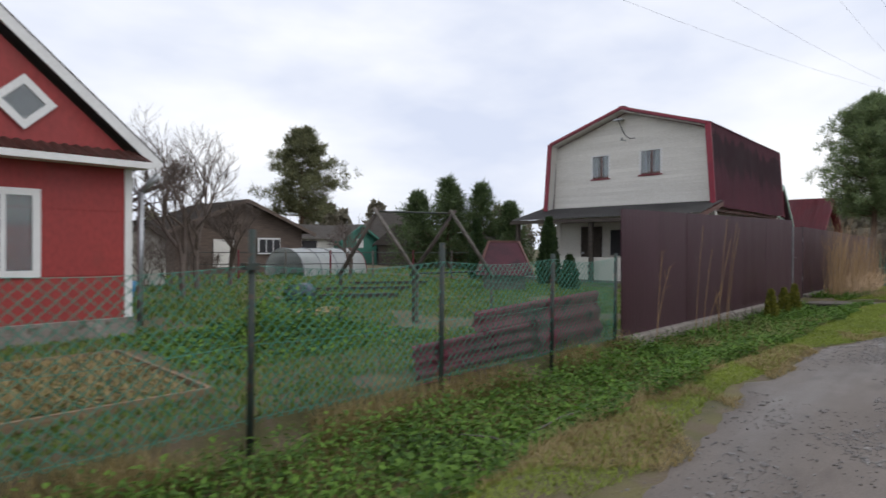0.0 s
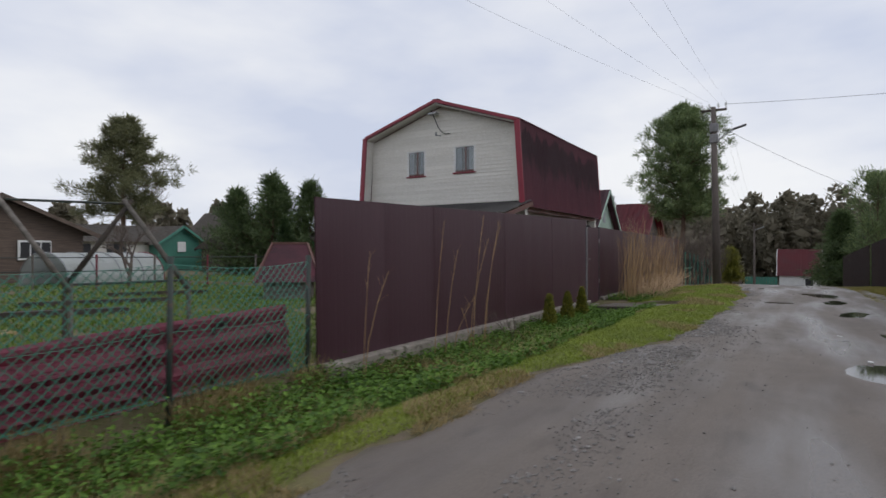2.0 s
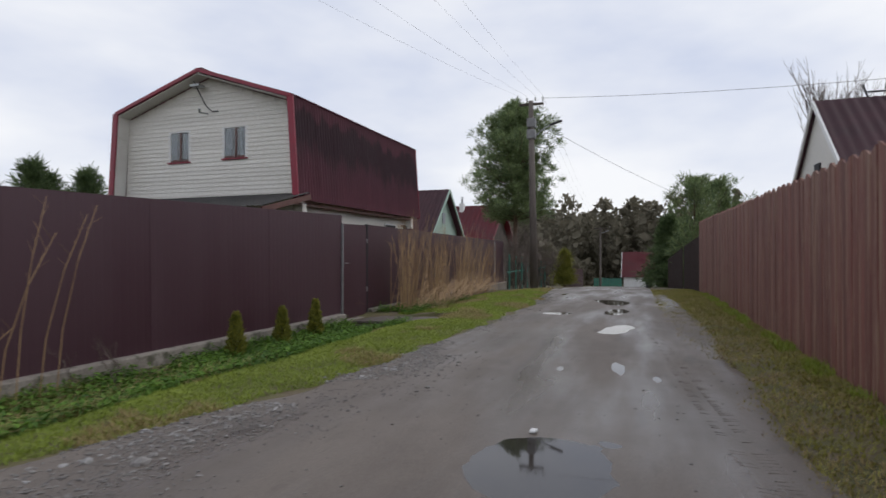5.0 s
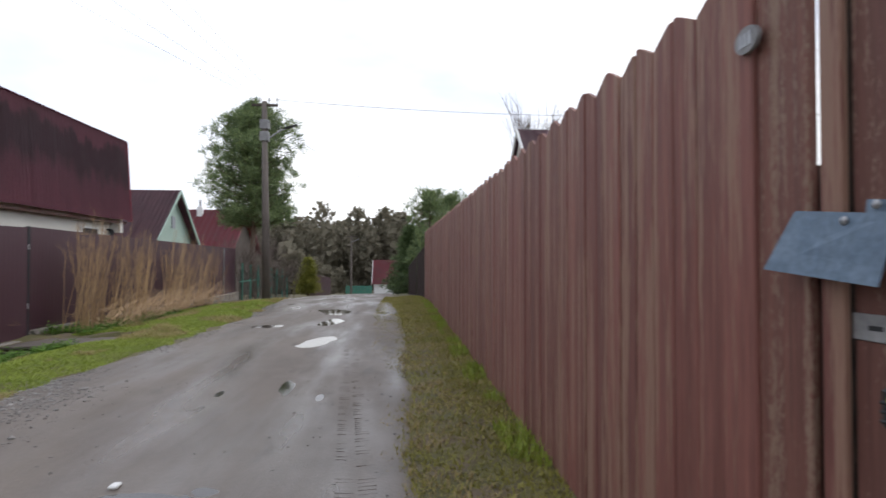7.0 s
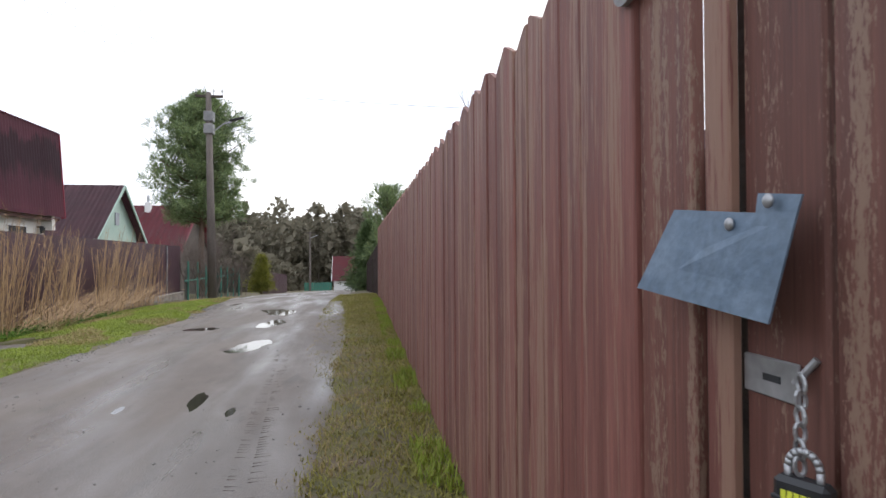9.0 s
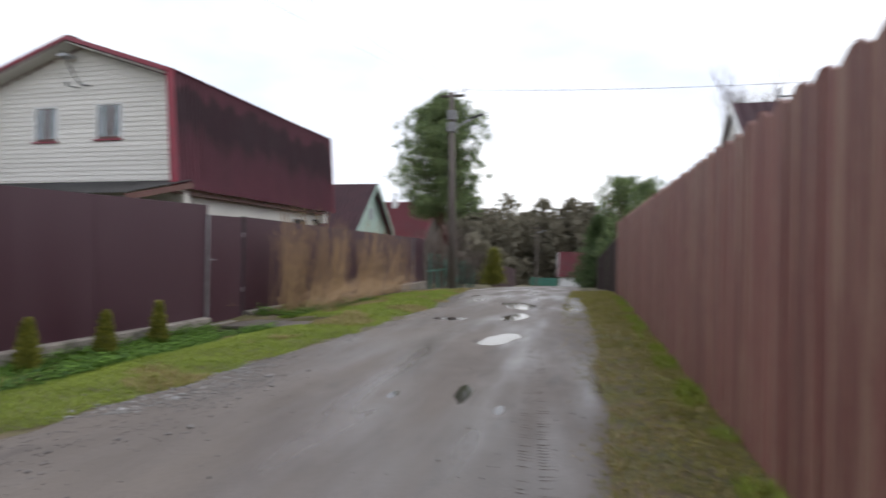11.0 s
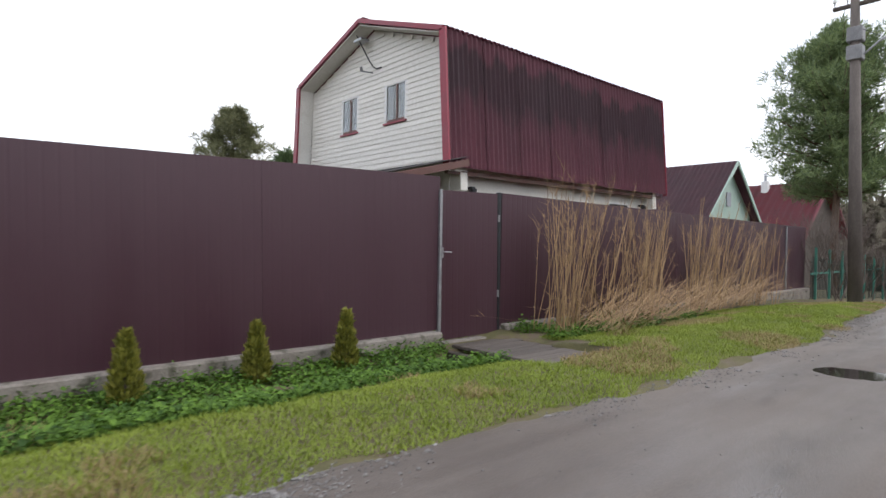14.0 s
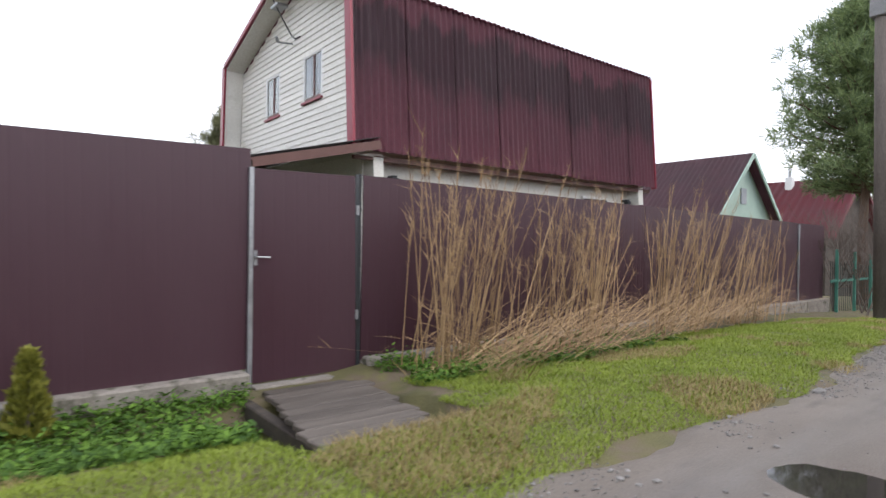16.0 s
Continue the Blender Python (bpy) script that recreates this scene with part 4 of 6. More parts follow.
part("soffit", boxed(-3.42, 3.39, -0.35, 0.0, 2.45, 2.47), M_white, red)


def frame_window(parent, cx, cz, w, h, mat, tilt=0):
    m = pose(cx, 0, cz, 0, tilt, 0)
    # black backing behind the glass paints the unlit room
    win = part("window", boxed(-w / 2, w / 2, 0.0, 0.012, -h / 2, h / 2), M_dark, parent)
    win.matrix_local = m
    t = 0.09
    for nm, b in (("frame", (-w / 2 - t, w / 2 + t, -0.03, 0.0, h / 2, h / 2 + t)), ("frame", (-w / 2 - t, w / 2 + t, -0.03, 0.0, -h / 2 - t, -h / 2)), ("frame", (-w / 2 - t, -w / 2, -0.032, 0.0, -h / 2, h / 2)), ("frame", (w / 2, w / 2 + t, -0.032, 0.0, -h / 2, h / 2))):
        part(nm, boxed(*b), mat, win)
    part("pane", boxed(-w / 2, w / 2, -0.012, -0.006, -h / 2, h / 2), M_glass, win)
    return win


wn1 = frame_window(red, 1.72, 1.5, 0.62, 0.98, M_white)
part("mullion", boxed(-0.03, 0.03, -0.026, -0.013, -0.49, 0.49), M_white, wn1)
part("curtain", boxed(0.0, 0.3, -0.005, -0.002, -0.47, 0.1), M_red_wall, wn1, "dark red curtain")
frame_window(red, 1.94, 3.20, 0.33, 0.33, M_white, 45)
dp = thing("drainpipe", "grey metal drainpipe at the house corner", "drainpipe", (RW + 0.12, 9.78, 0))
bm = bmesh.new()
rod(bm, (0.25, -0.1, 2.35), (0.05, 0.05, 2.1), 0.045)
rod(bm, (0.05, 0.05, 2.1), (0.05, 0.05, 0.1), 0.045)
part("pipe", bm, M_metal, dp, "", True)

# ---- chain-link fence ----
link = thing("chain_link_fence", "green chain-link fence on dark steel posts, sagging", "fence", (0, 0, 0), 0, "", "structure")
bays = (-3.6, -1.6, 0.45, 2.45, 4.48, 6.47, 8.12)
for i, x in enumerate(bays):
    y = 4.62
    bm = bmesh.new()
    rod(bm, (x, y, -0.35), (x + 0.015, y, 1.42 if i < 4 else (1.34 if i == 4 else 1.22)), 0.027, n=8)
    p = part("post", bm, M_post, link, "dark rusty steel post", True)
    if i < 4:
        part("collar", boxed(x - 0.05, x + 0.05, y - 0.05, y + 0.05, 1.18 - 0.02 * i, 1.23 - 0.02 * i), M_post, p)
for x0, x1 in zip(bays[:-1], bays[1:]):
    v, f = [], []
    hgt, lo, st = 1.17, 0.0, 0.09

    def wire(p, q, r=0.0044):
        p, q = Vector(p), Vector(q)
        b = len(v)
        for c in (p, q):
            v.extend([(c.x - r, c.y, c.z), (c.x + r, c.y, c.z), (c.x, c.y + r * 1.5, c.z + r)])
        f.extend([(b, b + 1, b + 4, b + 3), (b + 1, b + 2, b + 5, b + 4), (b + 2, b, b + 3, b + 5)])

    sag = lambda x, z: (x, 4.59 + 0.02 * math.sin(x * 3 + z * 2), lo - 0.02 + z - (0.05 * math.sin(math.pi * (x - x0) / (x1 - x0)) * z / hgt))
    n = int((x1 - x0 + hgt) / st) + 1
    for k in range(n):
        for s in (1, -1):
            xa = x0 + k * st if s < 0 else x1 - k * st
            segs = 8
            for q in range(segs):
                za, zb = hgt * q / segs, hgt * (q + 1) / segs
                p, r = (xa + s * za, za), (xa + s * zb, zb)
                if min(p[0], r[0]) >= x0 - 0.001 and max(p[0], r[0]) <= x1 + 0.001:
                    wire(sag(*p), sag(*r))
    for z in (0.03, hgt * 0.5, hgt):
        for q in range(8):
            wire(sag(x0 + (x1 - x0) * q / 8, z), sag(x0 + (x1 - x0) * (q + 1) / 8, z), 0.003)
    o = raw("mesh_panel", v, f, M_wire)
    o.parent = link
# ribbed maroon sheets propped along the foot of the mesh
for n_, (xa, xb, za, zb, yb) in enumerate(((4.3, 6.3, 0.0, 0.30, 4.74), (5.3, 6.6, 0.22, 0.56, 4.80), (6.4, 8.0, 0.12, 0.62, 4.72))):
    o = part("roofing_sheet", corrugated(((xa, yb, -0.08 + za * 0.3), (xa, yb + 0.10, zb), (xb, yb + 0.10, zb + 0.06), (xb, yb, -0.06 + za * 0.3)), 3, 0.05, 0.006), M_steel)
    o.data.materials[0] = M_sheet
    tagged(o, "ribbed maroon roofing sheet propped against the mesh fence", "roofing sheet", "sheets along the mesh fence")


# ---- trees ----
def tube_path(bm, pts, r0, r1, n=5):
    k = len(pts) - 1
    for i in range(k):
        rod(bm, pts[i], pts[i + 1], r0 + (r1 - r0) * i / k, r0 + (r1 - r0) * (i + 1) / k, n, False)


def conifer(name, label, at, h, r, bare, reach, limbs, tufts, needle, mat, droop=0.0, lift=0.35, bark=None, per=16, top_round=True, seed=1):
    """A tapered trunk, limbs in rough whorls, and a crown of needle tufts. bare: the height of the lowest limb; reach: the widest limb."""
    rn = random.Random(seed)
    g = np.random.default_rng(seed)
    tree = thing(name, label, "tree", at)
    bm = bmesh.new()
    bend = [(0.0, 0.0)]
    for i in range(8):
        bend.append((bend[-1][0] + rn.uniform(-1, 1) * h * 0.006, bend[-1][1] + rn.uniform(-1, 1) * h * 0.006))
    axis = lambda f: Vector((bend[min(8, int(f * 8))][0], bend[min(8, int(f * 8))][1], f * h))
    tube_path(bm, [axis(i / 8) - Vector((0, 0, 0.3 if i == 0 else 0)) for i in range(9)], r, r * 0.12, 8)
    tips = []
    for i in range(limbs):
        f = bare + (0.985 - bare) * ((i + rn.random() * 0.7) / limbs)
        u = (f - bare) / (1 - bare)
        if top_round:
            ln = reach * (math.sin(math.pi * min(1, 0.22 + 0.78 * u) ** 0.85)) ** 0.8 * rn.uniform(0.42, 1.22) + 0.12
        else:
            ln = reach * (1 - u) ** 0.95 * rn.uniform(0.4, 1.2) + 0.05
        a = i * 2.4 + rn.uniform(-0.5, 0.5)
        p0 = axis(f)
        d = Vector((math.cos(a), math.sin(a), lift * (0.3 + u) - droop * (1 - u)))
        pts = [p0, p0 + d * ln * 0.5, p0 + d * ln * 0.85 + Vector((0, 0, ln * 0.06)), p0 + d * ln + Vector((0, 0, ln * 0.14))]
        tube_path(bm, pts, r * 0.22 * (1 - 0.7 * u) + 0.006, 0.005, 4)
        for k in range(tufts):
            s = 0.25 + 0.8 * (k + rn.random()) / tufts
            q = p0 + d * ln * s + Vector((rn.uniform(-1, 1), rn.uniform(-1, 1), rn.uniform(-0.35, 0.6))) * (0.06 + 0.15 * ln)
            tips.append((q, d))
    part("trunk", bm, bark or M_bark, tree)
    m = len(tips) * per
    c = np.repeat(np.array([t[0][:] for t in tips]), per, 0)
    d = np.repeat(np.array([t[1][:] for t in tips]), per, 0)
    rnd = g.normal(0, 1, (m, 3))
    rnd /= np.linalg.norm(rnd, axis=1)[:, None]
    dirs = rnd * 0.85 + d * 0.45 + np.array([0, 0, 0.25 - droop])
    dirs /= np.linalg.norm(dirs, axis=1)[:, None]
    ln = needle * g.uniform(0.6, 1.3, m)[:, None]
    st = c + rnd * needle * 0.25 + g.normal(0, needle * 0.32, (m, 3))
    sd = np.cross(dirs, g.normal(0, 1, (m, 3)))
    sd /= np.linalg.norm(sd, axis=1)[:, None] + 1e-6
    wv = sd * ln * 0.055
    v = np.stack([st - wv * 0.5, st + wv * 0.5, st + dirs * ln * 0.6 + wv, st + dirs * ln, st + dirs * ln * 0.6 - wv], 1).reshape(-1, 3)
    b = np.arange(m) * 5
    o = raw("crown", v.tolist(), [(i, i + 1, i + 2, i + 3, i + 4) for i in b], mat)
    o.parent = tree
    return tree


def bare_tree(name, label, at, h, r, seed, depth=5, spread=0.6, mat=None, fork=3, category="tree", stems=1, up=0.35):
    """A leafless tree or bush: branches that fork and taper."""
    rn = random.Random(seed)
    tree = thing(name, label, category, at)
    bm = bmesh.new()

    def grow(p, d, ln, rad, k):
        q = p + d * ln * 0.5 + Vector((rn.uniform(-1, 1), rn.uniform(-1, 1), rn.uniform(-0.3, 0.5))) * ln * 0.07
        e = q + (d + Vector((rn.uniform(-1, 1), rn.uniform(-1, 1), 0.2)) * 0.14).normalized() * ln * 0.5
        n = 6 if k > 3 else (4 if k > 1 else 3)
        rod(bm, p, q, rad, rad * 0.85, n, False)
        rod(bm, q, e, rad * 0.85, rad * 0.66, n, False)
        if k == 0:
            return
        for _ in range(fork if k > 1 else fork + 1):
            t = (d + Vector((rn.uniform(-1, 1), rn.uniform(-1, 1), rn.uniform(-0.5, 0.9) + up * 0.4)) * spread).normalized()
            start = q.lerp(e, rn.uniform(0.1, 1.0))
            grow(start, t, ln * rn.uniform(0.58, 0.86), rad * 0.585, k - 1)

    for s in range(stems):
        off = Vector((rn.uniform(-1, 1), rn.uniform(-1, 1), 0)) * (0.12 * stems if stems > 1 else 0)
        d0 = (Vector((rn.uniform(-1, 1), rn.uniform(-1, 1), 0)) * (0.35 if stems > 1 else 0.08) + Vector((0, 0, 1))).normalized()
        grow(off - Vector((0, 0, 0.2)), d0, h * 0.36, r, depth)
    part("limb", bm, mat or M_twig, tree)
    return tree


# ---- utility pole with lamp and wires ----
pole = thing("utility_pole", "grey-brown concrete utility pole with crossarm and street lamp", "utility pole", (29.8, 2.76, drop(29.8)))
bm = bmesh.new()
rod(bm, (0.12, -0.10, -0.5), (-0.02, 0.02, 7.45), 0.17, 0.10, 10)
part("shaft", bm, M_pole, pole, "", True)
part("crossarm", boxed(-0.05, 0.05, -0.48, 0.48, 7.28, 7.36), M_metal, pole).data.materials[0] = M_wood_dark
for y in (-0.45, -0.16, 0.18, 0.45):
    bm = bmesh.new()
    rod(bm, (0, y, 7.34), (0, y, 7.52), 0.012)
    ins = part("insulator_pin", bm, M_cable, pole)
    bm = bmesh.new()
    bmesh.ops.create_cone(bm, cap_ends=True, segments=10, radius1=0.05, radius2=0.035, depth=0.10, matrix=Matrix.Translation((0, y, 7.54)))
    part("insulator", bm, M_white, ins, "white porcelain insulator")
for z in (5.95, 6.4):
    part("meter_box", boxed(-0.15, 0.15, -0.17, 0.16, z, z + 0.36, 0.02), M_pole_box, pole, "grey metal meter box")
lampthing = bmesh.new()
rod(lampthing, (0.0, -0.08, 6.0), (0.04, -0.5, 6.35), 0.025)
rod(lampthing, (0.04, -0.5, 6.35), (0.06, -0.78, 6.45), 0.025)
part("lamp_arm", lampthing, M_metal, pole)
bm = boxed(-0.08, 0.08, -1.25, -0.72, -0.035, 0.035, 0.02)
part("lamp_head", bm, M_cable, pole, "dark flat lamp head").matrix_local = pose(0.06, 0.0, 6.26, -16, 0, 0)


def wire_curve(name, a, b, sag, r, label):
    cu = bpy.data.curves.new(name, "CURVE")
    cu.dimensions, cu.bevel_depth, cu.bevel_resolution = "3D", r, 1
    cu.materials.append(M_cable)
    sp = cu.splines.new("POLY")
    n = 24
    sp.points.add(n)
    a, b = Vector(a), Vector(b)
    for i in range(n + 1):
        t = i / n
        p = a.lerp(b, t) - Vector((0, 0, sag * 4 * t * (1 - t)))
        sp.points[i].co = (*p, 1)
    return tagged(new(name, cu), label, "cable", "overhead wires", "structure")


for y in (-0.45, -0.16, 0.18, 0.45):
    wire_curve("power_line", (29.8, 2.76 + y, 7.5), (-12.0, {-0.45: 3.0, -0.16: 4.5, 0.18: 8.5, 0.45: 12.0}[y], 8.4), 0.9, 0.0022, "thin overhead power line along the road")
    wire_curve("power_line", (29.8, 2.76 + y, 7.5), (80.0, 3.6 + y, 4.4), 0.8, 0.0027, "thin overhead power line along the road")
wire_curve("service_cable", (29.7, 2.3, 7.35), (25.0, -22.0, 6.4), 0.5, 0.007, "thin service cable crossing the road")
wire_curve("service_cable", (29.7, 2.6, 6.5), (50.0, -9.0, 3.2), 0.5, 0.007, "thin service cable crossing the road")

# ---- trees near and far ----
conifer("pine_tree", "bushy green pine tree beside the utility pole", (38.0, 5.2, drop(38)), 9.7, 0.17, 0.36, 2.25, 125, 11, 0.25, M_needle, 0.0, 0.6, per=46, seed=3)
conifer("pine_tree", "tall layered pine tree behind the garden", (33.8, 54.0, -1.0), 14.8, 0.30, 0.36, 4.2, 58, 15, 0.50, M_needle_dry, 0.0, 0.12, per=34, seed=5)
for i, (fx, fy, fh, fr) in enumerate(((25.3, 24.2, 5.5, 2.4), (26.9, 23.0, 5.2, 2.3), (23.9, 25.4, 4.6, 2.3), (28.2, 21.9, 4.0, 1.8), (26.2, 24.6, 5.0, 2.2))):
    conifer("fir_tree", "bushy green young fir in a garden group", (fx, fy, -0.2), fh, 0.10, 0.04, fr, 64, 9, 0.34, M_needle_dark, 0.0, 0.5, per=14, top_round=False, seed=8 + 3 * i)
conifer("fir_tree", "dark young fir beside the road", (55.0, -3.3, drop(55)), 5.4, 0.15, 0.05, 2.1, 110, 10, 0.42, M_needle_dark, 0.05, 0.1, per=26, top_round=False, seed=11)
conifer("spruce_tree", "young spruce with upright light green tips", (44.6, -4.3, drop(44)), 6.3, 0.10, 0.1, 1.5, 46, 8, 0.32, M_needle, 0.0, 1.3, per=24, top_round=True, seed=12)
conifer("spruce_tree", "young spruce with upright light green tips", (48.5, -6.0, drop(48)), 6.6, 0.12, 0.1, 1.8, 50, 8, 0.34, M_needle, 0.0, 1.3, per=24, top_round=True, seed=14)
conifer("juniper", "small yellow-green conifer by the green fence", (43.0, 3.2, drop(43)), 2.1, 0.05, 0.05, 0.7, 70, 8, 0.2, M_thuja, 0.0, 0.8, per=22, top_round=False, seed=15)
for i, (x, y, h) in enumerate(((6.3, 15.6, 4.7), (7.6, 17.8, 4.9), (4.9, 17.5, 5.0), (8.9, 18.6, 3.5))):
    bare_tree("apple_tree", "leafless old apple tree with tangled grey twigs", (x, y, -0.1), h, 0.09, 20 + i, 6, 0.9, fork=3)
for i, (x, y, h) in enumerate(((6.6, 18.6, 2.4), (7.6, 19.6, 2.4), (9.2, 20.4, 1.6))):
    bare_tree("bush", "leafless tangled brown bush in the garden", (x, y, -0.1), h, 0.02, 80 + i, 5, 0.85, category="bush", stems=5)
bare_tree("apple_tree", "small leafless garden tree with dark bent limbs", (15.2, 20.4, -0.1), 3.0, 0.09, 31, 5, 0.85, fork=3)
for i, (x, y, h) in enumerate(((33.0, 3.9, 2.9), (34.4, 4.4, 3.4), (36.6, 4.1, 2.6), (40.0, 4.0, 2.4))):
    bare_tree("bush", "leafless brown bush beside the fence", (x, y, drop(x)), h, 0.025, 40 + i, 4, 0.55, category="bush", stems=6)
for i, (x, y, h) in enumerate(((37.5, -8.6, 10.8), (39.5, -11.0, 10.5))):
    bare_tree("birch_tree", "leafless pale birch behind the house", (x, y, drop(x)), h, 0.12, 50 + i, 5, 0.42, M_twig, fork=3, up=0.8)
bare_tree("birch_tree", "leafless pale birch behind the garden", (40.0, 62.0, -1), 12.0, 0.14, 55, 5, 0.42, M_twig, fork=3, up=0.8)

# far woods as one mass of small clumps
g = np.random.default_rng(3)
fv, ff, tv, tf = [], [], [], []
woods = []
for i in range(460):
    x = g.uniform(100, 165)
    y = g.uniform(-75, 75)
    woods.append((x, y, drop(x) - 0.5, g.uniform(9.5, 16.5)))
for i in range(120):
    a = g.uniform(0.75, 2.9)
    d = g.uniform(70, 115)
    woods.append((15 + d * math.cos(a), d * math.sin(a), -1.5, g.uniform(5, 9) if a < 2.2 else g.uniform(6, 10)))
for i in range(330):
    x = g.uniform(64, 112)
    y = g.choice((-1, 1)) * g.uniform(7, 45)
    woods.append((x, y, drop(x) - 0.6, g.uniform(2.6, 5.2)))
for x, y, z, h in woods:
    kind = g.random()
    k = 380
    u = g.uniform(0.3 if kind > 0.22 else 0.08, 1.0, k)
    rad = (h * 0.17 * np.sqrt(np.maximum(0.02, 1 - ((u - 0.65) / 0.38) ** 2).clip(0.03)) if kind > 0.22 else h * 0.16 * (1.03 - u)) * np.sqrt(g.uniform(0.1, 1, k))
    an = g.uniform(0, 2 * np.pi, k)
    c = np.stack([x + rad * np.cos(an), y + rad * np.sin(an), z + u * h], 1)
    s = g.uniform(0.25, 0.75, k)[:, None]
    e1 = g.normal(0, 1, (k, 3)) * s * 0.6
    e2 = g.normal(0, 1, (k, 3)) * s * 0.6
    b = len(fv)
    fv.extend(np.stack([c - e1, c + e2, c + e1, c - e2 * 0.6], 1).reshape(-1, 3).tolist())
    ff.extend([(b + 4 * q, b + 4 * q + 1, b + 4 * q + 2, b + 4 * q + 3) for q in range(k)])
    b = len(tv)
    r0 = 0.14
    tv.extend([(x - r0, y, z - 1), (x + r0, y, z - 1), (x, y + r0, z - 1), (x, y, z + h * 0.95)])
    tf.extend([(b, b + 1, b + 3), (b + 1, b + 2, b + 3), (b + 2, b, b + 3)])
o = raw("far_woods", fv, ff, M_forest_hazed)
tagged(o, "distant mixed autumn woods", "woods", "", "stuff")
o = raw("far_trunks", tv, tf, M_twig)
tagged(o, "distant bare tree trunks in the woods", "woods", "", "stuff")


# ---- neighbouring houses ----
def gable_house(name, label, x0, x1, y0, y1, base, eave, top, along, wall_mat, roof_mat, over=0.4, trim=None, cut=True):
    """A plain house; along: the axis of the ridge."""
    h = thing(name, label, "house")
    part("wall", boxed(x0, x1, y0, y1, base, eave), wall_mat, h)
    c = (y0 + y1) / 2 if along == "x" else (x0 + x1) / 2
    bm = bmesh.new()
    if along == "x":
        prof = lambda x: [(x, y0, eave), (x, y1, eave), (x, c, top - 0.12)]
        a, b = prof(x0 + 0.004), prof(x1 - 0.004)
    else:
        prof = lambda y: [(x0, y, eave), (x1, y, eave), (c, y, top - 0.12)]
        a, b = prof(y0 + 0.004), prof(y1 - 0.004)
    va, vb = [bm.verts.new(p) for p in a], [bm.verts.new(p) for p in b]
    bm.faces.new(va)
    bm.faces.new(vb)
    for i in range(3):
        bm.faces.new((va[i], va[(i + 1) % 3], vb[(i + 1) % 3], vb[i]))
    bmesh.ops.recalc_face_normals(bm, faces=bm.faces[:])
    part("gable", bm, wall_mat, h)
    sl = (top - eave) / ((y1 - y0) / 2 if along == "x" else (x1 - x0) / 2)
    for s in (-1, 1):
        if along == "x":
            ye = (y0 - over) if s < 0 else (y1 + over)
            cs = [(x0 - over, ye, eave - over * sl), (x1 + over, ye, eave - over * sl), (x1 + over, c, top), (x0 - over, c, top)]
        else:
            xe = (x0 - over) if s < 0 else (x1 + over)
            cs = [(xe, y1 + over, eave - over * sl), (xe, y0 - over, eave - over * sl), (c, y0 - over, top), (c, y1 + over, top)]
        if s > 0:
            cs = [cs[1], cs[0], cs[3], cs[2]]
        part("roof", corrugated(cs, 30, 0.04, 0.03), roof_mat, h)
        for end in (0, 1):
            p, q = (cs[0], cs[3]) if end == 0 else (cs[1], cs[2])
            bm = bmesh.new()
            beam(bm, (p[0], p[1], p[2] - 0.06), (q[0], q[1], q[2] - 0.06), 0.06, 0.16)
            part("barge_board", bm, trim or M_white, h)
    return h


z2 = drop(46)
h2 = gable_house("mint_house", "mint green board house with a maroon roof", 39.6, 45.2, 10.9, 17.5, z2 - 0.3, 2.75, 5.42, "y", M_mint, M_roof_far, 0.45, M_mint)
for dx in (0.0,):
    part("window", boxed(42.4 + dx - 0.25, 42.4 + dx + 0.25, 10.85, 10.9, 3.2, 3.9), M_curtain, h2, "small pale attic window")
h3 = gable_house("maroon_roof_house", "low house under a large dark red metal roof", 50.4, 58.4, 10.2, 22.0, -2.2, 2.2, 5.35, "y", M_wood_dark, M_roof_red, 0.5, M_roof_red)
chim = part("chimney", boxed(53.65, 54.05, 13.05, 13.45, 4.6, 5.55, 0.02), M_white, h3, "white chimney with a metal cap")
bm = bmesh.new()
rod(bm, (53.85, 13.25, 5.5), (53.85, 13.25, 5.95), 0.09, n=10)
rod(bm, (53.85, 13.25, 6.0), (53.85, 13.25, 6.12), 0.2, 0.02, 10)
part("cap", bm, M_metal, chim, "grey metal chimney cap")
rh = gable_house("cream_gable_house", "cream house with a steep dark maroon roof", 26.2, 33.4, -17.0, -7.0, -0.3, 3.2, 6.42, "y", M_siding, M_roof_far, 0.16)
part("window", boxed(29.5, 30.1, -7.0, -6.94, 3.3, 4.3), M_dark, rh, "tall attic window")
bm = bmesh.new()
rod(bm, (29.4, -9.6, 5.6), (29.4, -9.6, 6.95), 0.14, n=12)
rod(bm, (29.4, -9.6, 6.95), (29.4, -9.6, 7.08), 0.19, n=12)
part("chimney", bm, M_black, rh, "black metal stove pipe")
bm = bmesh.new()
for q in (-0.25, 0.25):
    beam(bm, (29.8, -8.7 + q, 6.3), (29.8, -8.6 + 1.3 * q, 6.85), 0.05, 0.05)
beam(bm, (29.8, -9.0, 6.6), (29.8, -8.4, 6.6), 0.05, 0.05)
part("ladder_hook", bm, M_cable, rh)
ph = gable_house("pink_house", "small far house with a bright red roof", 88.0, 94.0, -3.2, 1.2, -4.8, -1.6, 1.5, "y", M_white, M_roof_red, 0.3)
part("window", boxed(87.9, 88.0, -2.4, -1.6, -3.6, -2.2), M_dark, ph)
# second lamp post down the road
p2 = thing("street_lamp", "thin grey street lamp down the road", "street lamp", (79.0, 3.6, drop(79)))
bm = bmesh.new()
rod(bm, (0, 0, -0.3), (0, 0, 7.2), 0.14, 0.09)
part("pole", bm, M_pole, p2)
bm = bmesh.new()
rod(bm, (0, 0, 6.4), (0.0, -1.0, 6.8), 0.04)
part("lamp_arm", bm, M_metal, p2)
